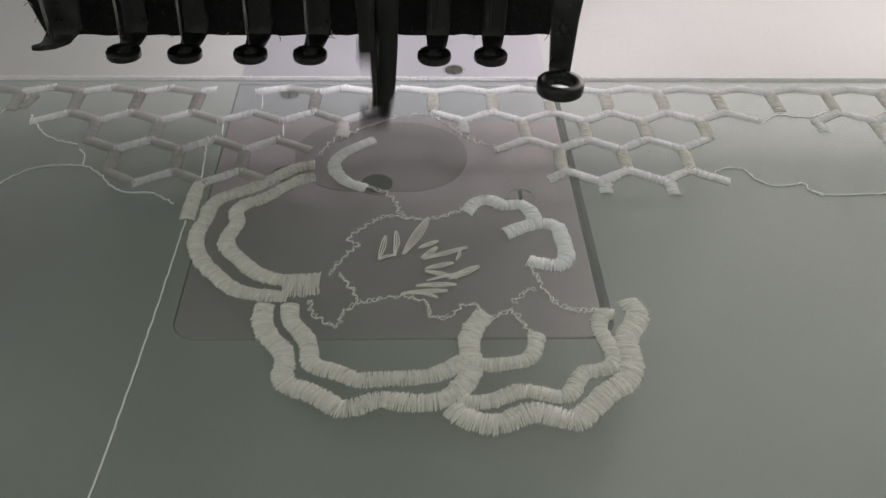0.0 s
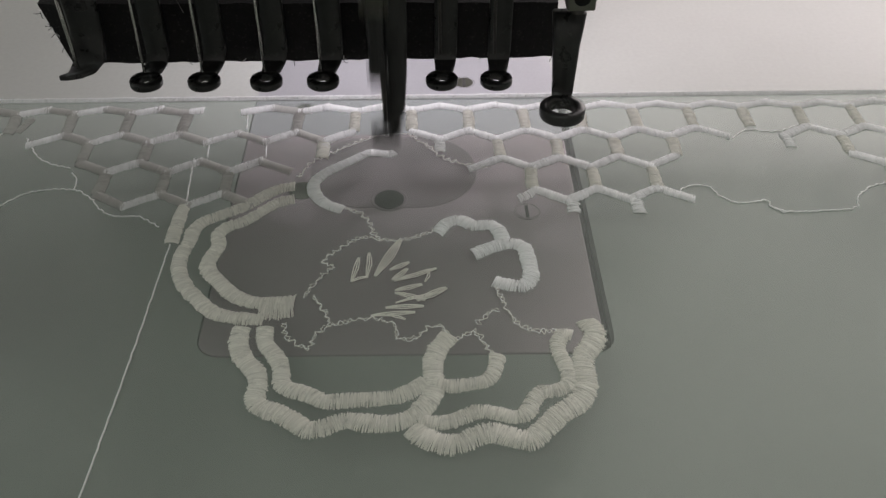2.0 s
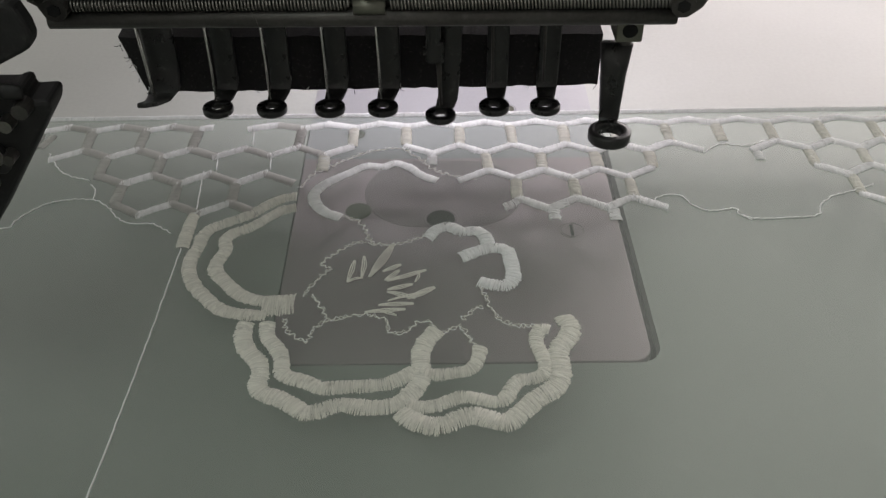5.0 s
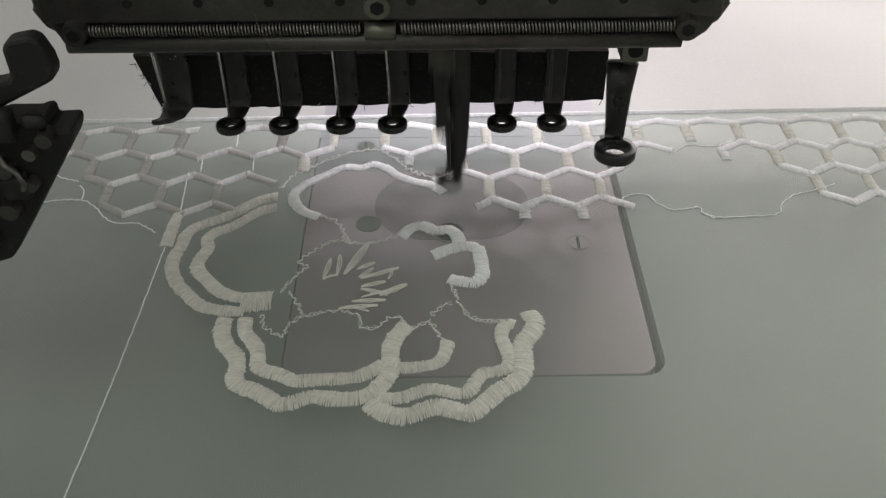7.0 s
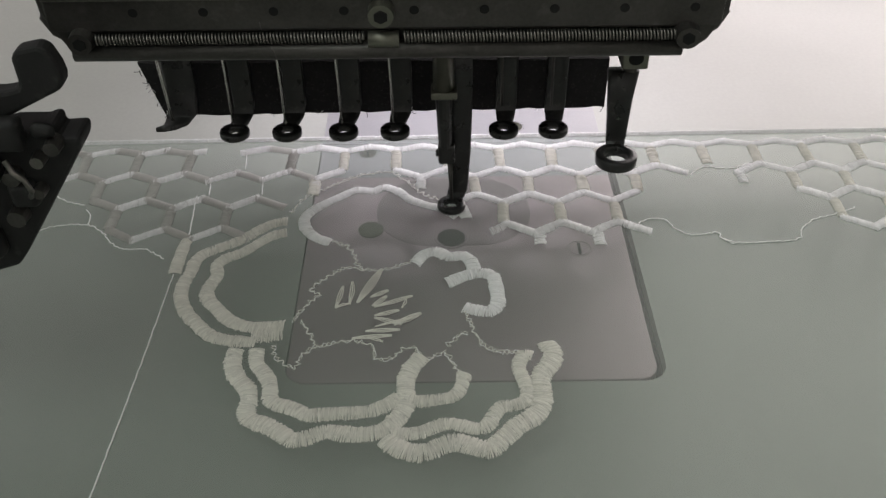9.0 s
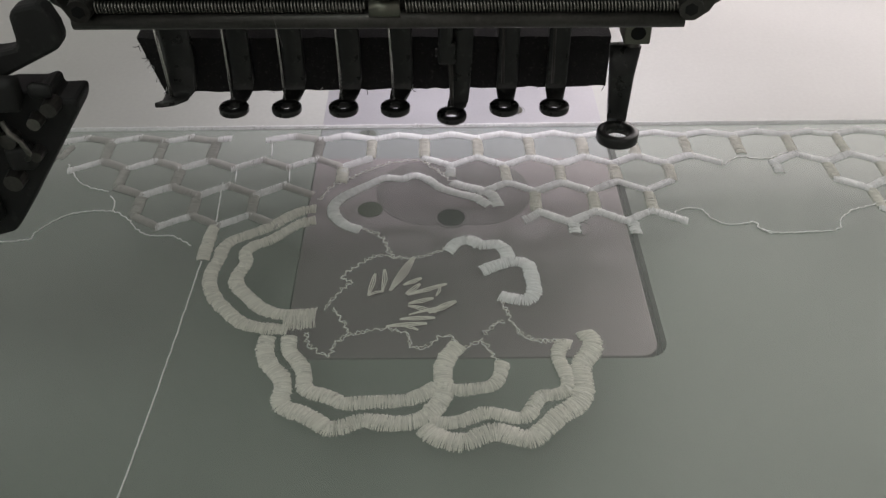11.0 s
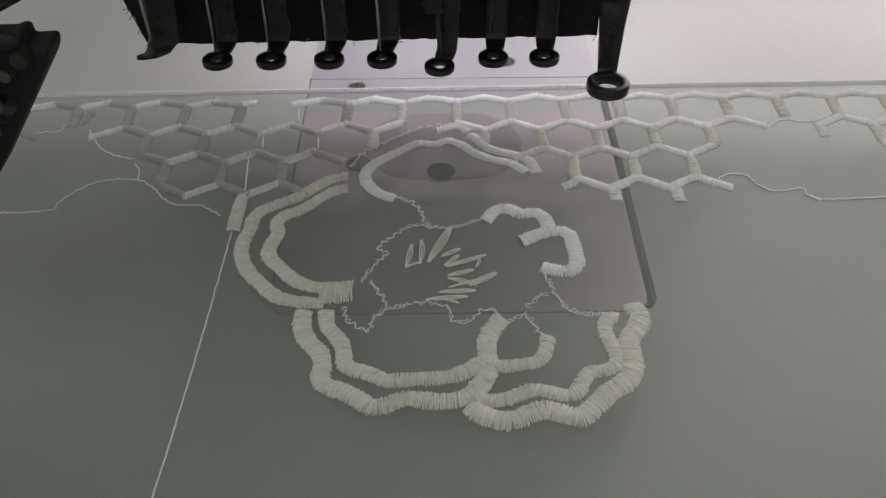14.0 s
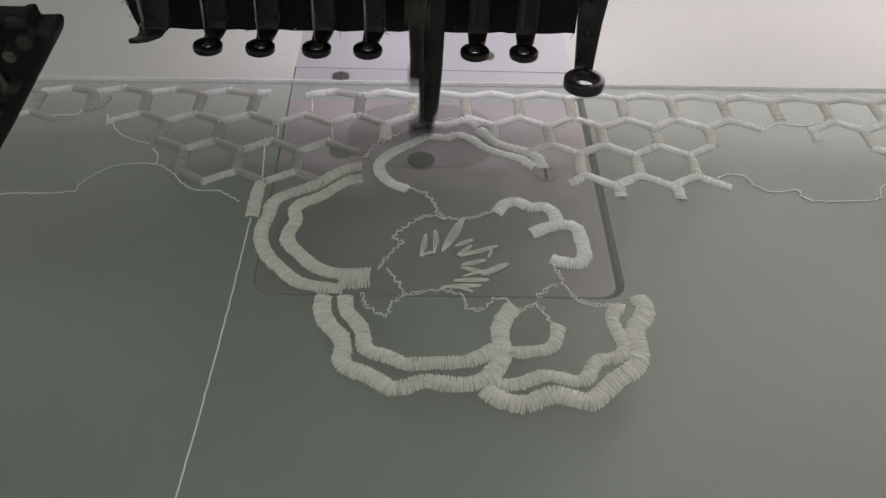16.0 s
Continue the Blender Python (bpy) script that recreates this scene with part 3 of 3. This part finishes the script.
def presser_foot(x, z, tilt, reach=7.0, top=62.0):
    """A foot with its ring round (x, 0) at height z, and a flat shank behind it."""
    foot = new("presser_foot")
    foot.parent = head
    foot.location = (x * MM, 0, z * MM)
    tagged(foot, "black enamelled presser foot with a worn ring")
    bm = bmesh.new()
    ring(bm, 0, 0, 0, 1.5, 1.35, 3.3)
    part("ring", bm, BLACK, foot, smooth=True)
    bm = bmesh.new()
    loft(bm, [(0.2, 2.4, 0.8, 1.5, 0.65, 0, 1), (0.6, reach * 0.6, 1.1, 1.9, 0.75, 0.2, 0.95), (tilt * 0.8, reach * 0.88, 2.2, 2.2, 0.85, 0.7, 0.7), (tilt, reach, 4.2, 2.3, 0.85, 1, 0.2),
              (tilt, reach, 18, 2.35, 0.85, 1, 0), (tilt - 0.2, reach, top - z, 2.6, 0.85, 1, 0)])
    part("shank", bm, BLACK, foot, smooth=True)
    return foot


FEET_X = (12.4, 24.0, 36.5, 47.9, 71.9, 82.9)
for i, x in enumerate(FEET_X):
    presser_foot(x, 20.2, tilt=1.5 if i < 4 else 0.9)
    if i in (0, 1, 2, 3):
        bm = bmesh.new()
        rod(bm, (x - 1.4, 6.0, 52), (x - 0.3, 1.2, 22.5), 0.33, 0.28, 8)
        part("needle", bm, CHROME, head, "slim bright needle", smooth=True)
    else:
        bm = bmesh.new()
        rod(bm, (x - 0.7, 6.1, 52), (x - 0.3, 4.0, 25), 0.40, 0.34, 8)
        part("needle", bm, GUNMETAL, head, "slim oiled needle", smooth=True)

# the working foot and its needle bar
working_foot = new("presser_foot")
working_foot.parent = head
tagged(working_foot, "black working presser foot tapering to a small ring toe")
bm = bmesh.new()
ring(bm, 0, 0, 0, 1.4, 1.5, 3.3)
part("ring", bm, BLACK, working_foot, smooth=True)
bm = bmesh.new()
loft(bm, [(0.6, 2.3, 0.8, 1.7, 0.65, 0, 1), (1.1, 3.4, 1.3, 2.0, 0.75, 0.3, 0.9), (1.6, 4.2, 2.6, 2.1, 0.85, 0.8, 0.6), (1.8, 4.6, 5.0, 2.2, 0.9, 1, 0.1),
          (1.9, 4.8, 14, 2.6, 0.9, 1, 0), (1.7, 5.0, 24, 3.0, 0.9, 1, 0), (1.5, 5.0, 31, 3.2, 0.9, 1, 0), (1.5, 5.0, 50, 3.2, 0.9, 1, 0)])
part("shank", bm, BLACK, working_foot, smooth=True)
needle_bar = new("needle_bar")
needle_bar.parent = head
tagged(needle_bar, "greenish steel needle bar with clamp and needle")
needle_bar.location = (60.1 * MM, 2.0 * MM, 0)
bm = bmesh.new()
rod(bm, (-0.3, 0, 31), (-0.3, 0, 95), 2.3, 2.3, 20)
box(bm, -3.0, 2.6, -2.4, 2.4, 30.5, 32.4, 0.4)
part("bar", bm, BARSTEEL, needle_bar, smooth=True)
bm = bmesh.new()
rod(bm, (0, 0.4, 16), (-0.3, 0.4, 31.2), 1.5, 1.9, 14)
box(bm, -1.7, 2.2, -1.0, 1.6, 12.0, 17.5, 0.8)
rod(bm, (-2.2, 0.2, 14.8), (-1.4, 0.2, 14.8), 0.9, 0.9, 10)
part("needle_clamp", bm, BLACK, needle_bar, "black needle clamp with a side screw")
bm = bmesh.new()
rod(bm, (0.9, 0.6, 13), (1.4, -1.0, 2), 0.6, 0.35, 10)
part("needle", bm, GUNMETAL, needle_bar, smooth=True)

# the bent foot at the end of the row
bm = bmesh.new()
loft(bm, [(-4.4, 1.6, 21.0, 1.0, 0.6, 0.3, 0.9), (-2.4, 2.2, 21.2, 1.5, 0.7, 0.3, 0.9), (-1.0, 3.5, 21.6, 2.6, 0.8, 0.6, 0.7), (0.2, 6.0, 23.0, 3.2, 0.85, 1, 0.3), (0.6, 7.0, 30, 3.3, 0.85, 1, 0), (-0.2, 7.0, 62, 3.5, 0.85, 1, 0)])
bent = part("bent_foot", bm, BLACK, head, "black foot turned outwards with a flat toe", smooth=True)
bm = bmesh.new()
rod(bm, (-3.4, 5.8, 44), (-1.6, 3.0, 22.5), 0.45, 0.4, 8)
part("needle", bm, CHROME, bent, smooth=True)

# the large ring foot in front
big = new("ring_foot")
big.parent = head
tagged(big, "glossy black foot with a large ring and a clamp block")
bm = bmesh.new()
ring(bm, 94.6, -14.2, 21.2, 23.6, 2.55, 4.35, 36)
part("ring", bm, BLACK, big, smooth=True)
bm = bmesh.new()
loft(bm, [(94.8, -10.6, 22.6, 1.9, 1.1, 0.2, 1), (95.0, -9.0, 23.6, 2.0, 1.3, 0.6, 0.8), (95.1, -8.4, 26, 2.1, 1.4, 1, 0), (95.0, -8.4, 34, 2.5, 1.4, 1, 0), (95.0, -8.4, 41, 3.1, 1.4, 1, 0)])
part("shank", bm, BLACK, big, smooth=True)
bm = bmesh.new()
rod(bm, (96.4, -8.4, 39), (96.4, -8.4, 43), 1.4, 1.4, 14)
part("neck", bm, GUNMETAL, big, smooth=True)
bm = bmesh.new()
box(bm, 94.0, 99.2, -11.5, -5.0, 42.6, 58, 0.4)
block = part("clamp_block", bm, BARSTEEL, big, "grey steel clamp block")
bm = bmesh.new()
rod(bm, (96.6, -11.6, 45.2), (96.6, -10.2, 45.2), 1.5, 1.5, 16)
part("bore", bm, BORE, block)

# black felt guard behind the feet, ragged along its lower edge
bm = bmesh.new()
box(bm, -9.0, 95.5, 9.6, 15.5, 20.4, 34.0)
for i in range(7):
    bmesh.ops.subdivide_edges(bm, edges=[e for e in bm.edges if abs(e.verts[0].co.x - e.verts[1].co.x) > 1.5], cuts=1)
for v in bm.verts:
    ragged = noise.noise(Vector((v.co.x * 0.35, v.co.y, v.co.z * 0.1)))
    if v.co.z < 21:
        v.co.z += 0.45 * ragged + 0.010 * (v.co.x - 45)
    else:
        v.co.z += 0.25 * ragged
    v.co.x += (34 - v.co.z) * 0.36 * max(0, 1 - (v.co.x + 11) / 12) + 0.5 * ragged * (v.co.x < -8)
guard = part("felt_guard", bm, FELT, head, "black felt strip with lint along its edge")
for i in range(40):
    x = rng.choice((rng.uniform(-6, 96), rng.uniform(45, 96)))
    p = Vector((x, 9.5, 20.6 + 0.010 * (x - 45)))
    if i < 22:
        z = rng.uniform(20, 34)
        p = Vector((-9.2 + (34 - z) * 0.36, 9.5, z))
    pts = [p]
    way = Vector((rng.uniform(-1, 1), -0.2, rng.uniform(-0.9, 0.1)))
    for k in range(6):
        way = (way + Vector((rng.uniform(-0.8, 0.8), rng.uniform(-0.3, 0.3), rng.uniform(-0.6, 0.6)))).normalized()
        pts.append(pts[-1] + way * rng.uniform(0.15, 0.36))
    part("lint", tube(pts, 0.07, 4), FELT if i % 4 else THREAD, guard)

# front bar with its bores, springs and end bolts
bm = bmesh.new()
outline = [(-12.0, 62.5), (-8.5, 55.0), (-6.5, 54.0), (103.5, 54.0), (106.0, 56.0), (109.0, 62.0), (109.0, 78.0), (-13.0, 78.0)]
front = [bm.verts.new((x, -24.4, z)) for x, z in outline]
bm.faces.new(front)
for g in bmesh.ops.extrude_face_region(bm, geom=list(bm.faces))["geom"]:
    if isinstance(g, bmesh.types.BMVert):
        g.co.y = -15
bmesh.ops.recalc_face_normals(bm, faces=bm.faces)
bmesh.ops.bevel(bm, geom=[e for e in bm.edges], offset=0.6, segments=2, profile=0.5, affect="EDGES")
face_bar = part("front_bar", bm, GUNMETAL, head, "oily dark steel front bar")
bm = bmesh.new()
box(bm, -10.5, 107.5, -26.2, -24.2, 59.6, 74, 0.5)
face = part("face_plate", bm, GUNMETAL, face_bar, "dark face plate with a row of bores")
for i in range(9):
    x = 5.0 + 12.15 * i
    if 43 < x < 52:
        x += 0.8
    bm = bmesh.new()
    rod(bm, (x, -26.3, 63.5), (x, -24.6, 63.5), 0.85, 0.85, 14)
    part("bore", bm, BORE, face_bar)
bm = bmesh.new()
rod(bm, (47.9, -29.0, 63.5), (47.9, -26, 63.5), 2.2, 2.4, 24)
bolt = part("socket_bolt", bm, BARSTEEL, face_bar, "worn hexagon socket bolt")
bm = bmesh.new()
rod(bm, (47.9, -29.25, 63.5), (47.9, -28.9, 63.5), 1.3, 1.3, 6)
part("socket", bm, BORE, bolt)


def coil(x0, x1, y, z, r, wire, turn):
    pts = []
    n = int((x1 - x0) / turn * 12)
    for i in range(n + 1):
        a = 2 * math.pi * i / 12
        pts.append((x0 + (x1 - x0) * i / n, y + r * math.cos(a), z + r * math.sin(a)))
    rings, bm = [], bmesh.new()
    for i, p in enumerate(pts):
        a = 2 * math.pi * i / 12
        out = Vector((0, math.cos(a), math.sin(a)))
        rings.append([bm.verts.new(Vector(p) + wire * (math.cos(w) * Vector((1, 0, 0)) + math.sin(w) * out)) for w in (0, 1.257, 2.513, 3.77, 5.027)])
    for a, b in zip(rings, rings[1:]):
        for k in range(5):
            bm.faces.new((a[k], a[(k + 1) % 5], b[(k + 1) % 5], b[k]))
    return bm


for x0, x1 in ((-2.5, 44.6), (51.6, 100.0)):
    part("spring", coil(x0, x1, -26.4, 58.3, 0.95, 0.22, 0.60), SPRING, head, "long tension spring of dull steel wire", smooth=True)
bm = bmesh.new()
rod(bm, (-7, -25.8, 55.5), (101, -25.8, 55.5), 1.75, 1.75, 18)
part("lower_rail", bm, GUNMETAL, face_bar, "round oily rail under the springs", smooth=True)
bm = bmesh.new()
box(bm, -10.2, 107.2, -26.9, -26.0, 66.0, 66.9, 0.2)
part("ledge", bm, SPRING, face_bar, "thin bright ledge")
bm = bmesh.new()
box(bm, 107.0, 112.2, -22, -14, 63.2, 78, 0.8)
part("end_block", bm, GUNMETAL, face_bar)
bm = bmesh.new()
rod(bm, (45.4, -26.6, 58.0), (50.8, -26.6, 58.0), 1.6, 1.6, 18)
part("spring_anchor", bm, BARSTEEL, head, "short steel sleeve between two springs", smooth=True)
for x in (-4.8, 101.4):
    bm = bmesh.new()
    rod(bm, (x, -28.6, 58.4), (x, -24, 58.4), 2.1, 2.5, 20)
    end = part("end_bolt", bm, GUNMETAL, head, "oily steel bolt holding a spring end", smooth=False)
    bm = bmesh.new()
    rod(bm, (x, -28.8, 58.4), (x, -28.5, 58.4), 1.2, 1.2, 6)
    part("socket", bm, BORE, end)
for s, x in ((-1, -9.5), (1, 106.0)):
    pts = [(x, -20, 64.0), (x + s * 2.8, -21, 63.0), (x + s * 3.2, -21.5, 60.5), (x + s * 1.8, -21.5, 57.5), (x - s * 0.8, -21, 55.4), (x - s * 3.0, -20, 55.0)]
    part("side_loop", tube(pts, 0.75, 8), GUNMETAL, head, "bent wire loop on the bar's end", smooth=True)
bm = bmesh.new()
box(bm, -12, 108, -15, 62, 67, 300, 2)
box(bm, 10, 86, 20, 62, 299, 460, 2)
part("head_body", bm, GUNMETAL, head, "dark grey head casing")
# Unseen block added behind the head; it keeps rear light off the plate.
bm = bmesh.new()
box(bm, -5, 125, 40, 300, 84, 200, 6.0)
part("shade_arm", bm, GUNMETAL, head, "unseen dark grey arm added behind the head to block light")
part("loose_hair", tube([(27.0, -28.3, 62.5), (27.4, -28.8, 60), (28.9, -28.8, 57), (29.3, -28, 53.5), (29.0, -24, 49)], 0.035, 4), SPRING, head, "fine loose thread end")
bm = bmesh.new()
box(bm, -1200, 1200, 38, 140, 400, 500, 4)
beam = tagged(mesh_object("machine_beam", bm, WALL), "plain white machine beam carrying the head", "machine beam", kind="structure")
for x in (-1150, 1150):
    bm = bmesh.new()
    box(bm, x - 40, x + 40, 45, 130, 0, 400, 2)
    part("beam_post", bm, WALL, beam)

# black attachment beside the head, on an arm from the casing
device = tagged(new("side_attachment"), "black hooked attachment with oily clamps beside the head", "machine attachment")


def profile_slab(name, outline, y0, y1, mat, parent, bevel=0.6):
    bm = bmesh.new()
    bm.faces.new([bm.verts.new((x, y0, z)) for x, z in outline])
    for g in bmesh.ops.extrude_face_region(bm, geom=list(bm.faces))["geom"]:
        if isinstance(g, bmesh.types.BMVert):
            g.co.y = y1
    bmesh.ops.recalc_face_normals(bm, faces=bm.faces)
    bmesh.ops.bevel(bm, geom=list(bm.edges), offset=bevel, segments=2, profile=0.5, affect="EDGES")
    return part(name, bm, mat, parent)


HOOK = [(-0.5, 69.5), (1.6, 70.0), (2.1, 70.9), (2.1, 72.2), (2.1, 74.5), (3.0, 75.6), (5.9, 76.2), (7.1, 75.6), (8.0, 73.1), (8.2, 71.3), (7.7, 70.0), (6.8, 69.4), (-1.9, 65.1)]
ARM = [(-2.5, 63.3), (-1.6, 63.6), (3.2, 63.6), (3.8, 64.1), (4.9, 64.0), (4.9, 62.4), (8.1, 62.6), (8.2, 61.7), (7.7, 60.3), (-4.8, 42.2), (-6.8, 39.7), (-10.2, 38.6)]
hook_low, hook_high = HOOK[-1][1], HOOK[0][1]
profile_slab("hook", HOOK + [(-45, hook_low - 14), (-45, hook_high + 1)], -65.5, -62.5, MATTE, device)
clamp = profile_slab("clamp_arm", ARM + [(-45, ARM[-1][1] - 2), (-45, ARM[0][1])], -66, -60, MATTE, device)
for p, r, mat in (((2.2, 59.8), 1.1, SPRING), ((4.8, 62.0), 1.3, GUNMETAL), ((-2.2, 57.0), 1.4, GUNMETAL), ((1.0, 54.5), 1.0, GUNMETAL), ((-3.5, 50.0), 1.6, GUNMETAL)):
    bm = bmesh.new()
    rod(bm, (p[0], -68.0, p[1]), (p[0], -65.5, p[1]), r * 0.85, r, 14)
    part("clamp_screw", bm, mat, clamp)
for x0, x1, z0, z1, deep in ((-6.5, 1.5, 62.0, 66.8, 3.0), (-9.0, -3.5, 56.5, 61.5, 4.2), (-16.0, -9.5, 50.0, 60.5, 3.4), (-3.2, 0.4, 52.0, 56.2, 2.2), (2.6, 5.4, 63.2, 65.6, 1.6), (-14.0, -7.0, 43.0, 48.0, 2.6)):
    bm = bmesh.new()
    box(bm, x0, x1, -66 - deep, -65.8, z0, z1, 0.9, 3)
    for v in bm.verts:
        v.co += 0.5 * Vector((noise.noise(v.co * 0.5), 0.4 * noise.noise(v.co * 0.7), noise.noise(v.co * 0.6 + Vector((9, 0, 0)))))
    part("clamp_block", bm, GUNMETAL if deep > 3 else MATTE, clamp, "greasy black clamp block", smooth=True)
part("guide_wire", tube([(-1.5, -69, 61.0), (-0.6, -69.6, 59.4), (0.6, -69.6, 58.2), (0.9, -69.2, 56.0), (0.2, -68.6, 54.6)], 0.42, 8), SPRING, clamp, "bent dull steel wire", smooth=True)
bm = bmesh.new()
box(bm, -50, -42, -66, -60, 25, 100, 0.8)
box(bm, -50, -42, -62, 6, 92, 100, 0.8)
box(bm, -44, -7.4, -4, 6, 92, 100, 0.8)
part("carrier_arm", bm, BLACK, device)


# ---- motion ----
# seconds, travel of the film in millimetres
TRAVEL = [
    (0.0, -0.10, -0.20),
    (0.5, -0.58, -2.66),
    (1.0, -3.16, -2.86),
    (1.5, -4.98, -3.25),
    (2.0, -6.79, -0.67),
    (2.5, -9.45, -4.53),
    (3.0, -10.84, -4.36),
    (3.5, -12.17, -1.57),
    (4.0, -14.09, 1.48),
    (6.5, -25.38, 4.71),
    (7.0, -26.62, 8.24),
    (7.5, -29.39, 8.40),
    (8.0, -27.95, 5.86),
    (8.5, -26.00, 3.43),
    (9.0, -24.25, 1.56),
    (11.5, -16.91, -4.26),
    (12.0, -16.73, -7.63),
    (12.5, -15.50, -10.46),
    (13.0, -13.19, -11.80),
    (13.5, -10.19, -9.58),
    (14.0, -7.85, -6.68),
    (14.5, -6.18, -8.36),
    (15.0, -3.99, -9.48),
    (15.5, -2.83, -9.37),
    (16.0, -1.34, -7.96),
]
# seconds, height of the working foot in millimetres
STROKE = [(0, 8), (0.5, 10), (1, 20), (1.5, 15), (2, 9), (2.5, 1.2), (3, 1.2), (3.5, 1.2), (4, 20), (6.5, 1.2), (7, 7), (7.5, 20), (8, 17),
          (8.5, 3), (9, 1.2), (11.5, 3), (12, 1.2), (12.5, 1.2), (13, 1.2), (13.5, 16), (14, 20), (14.5, 14), (15, 1.2), (15.5, 1.2), (16, 1.2)]


def strokes():
    """The foot's rows, a tenth of a second apart: full strokes between the listed heights."""
    top, low = 20.0, 1.2
    other = lambda z: low if z > 11 else top
    rows = []
    for (t, z), (u, w) in zip(STROKE, STROKE[1:]):
        rows.append((t, z))
        if 2 < z < 19:
            rows.append((t + 1 / 30, max(low, z - 9)))
        n = round((u - t) * 10)
        first = low if 2 < z < 19 else other(z)
        last = top if 2 < w < 19 else other(w)
        for k in range(1, n):
            near = k <= n // 2
            steps = k - 1 if near else n - 1 - k
            base = first if near else last
            rows.append((t + 0.1 * k, base if steps % 2 == 0 else other(base)))
        if 2 < w < 19:
            rows.append((u - 1 / 30, min(top, w + 9)))
    return rows + [STROKE[-1]]


def needle_time(x, early, late, way):
    """When the needle, in lace space, passes x between two times."""
    last = early
    for (t, a, _), (u, b, _) in zip(TRAVEL, TRAVEL[1:]):
        if t < early - 0.01 or u > late + 0.01:
            continue
        p, q = 59.84 - a / 0.931, 59.84 - b / 0.931
        if (p - x) * way <= 0 <= (q - x) * way and p != q:
            return t + (u - t) * (x - p) / (q - p)
        if (q - x) * way <= 0:
            last = u
    return last


def motions():
    walk(lace, [(t, pose((4.49 + x) * MM, (y - 9.23) * MM, 8.2 * MM)) for t, x, y in TRAVEL])
    walk(working_foot, [(t, pose(60.3 * MM, -2.0 * MM, (-0.2 + (z - 1.2) * 1.05) * MM)) for t, z in strokes()])
    walk(needle_bar, [(t, pose(59.0 * MM, -0.6 * MM, (z - 1.2) * 1.1 * MM)) for t, z in strokes()])
    spans = {"arch_stitches": (0.0, 7.5, 1), "outer_arch_stitches": (7.5, 11.5, -1), "net_stitches": (12.0, 16.0, -1)}
    for ob, kind_of, x in growing:
        t = needle_time(x, *spans[kind_of]) - 0.12
        down, up = pose(0, 0, -0.030), pose(0, 0, 0)
        if t <= 0.1:
            continue
        t = max(0.2, min(15.9, t))
        walk(ob, [(0, down), (t - 0.1, down), (t, up), (16.0, up)] if t < 15.9 else [(0, down), (t - 0.1, down), (16.0, up)])


motions()
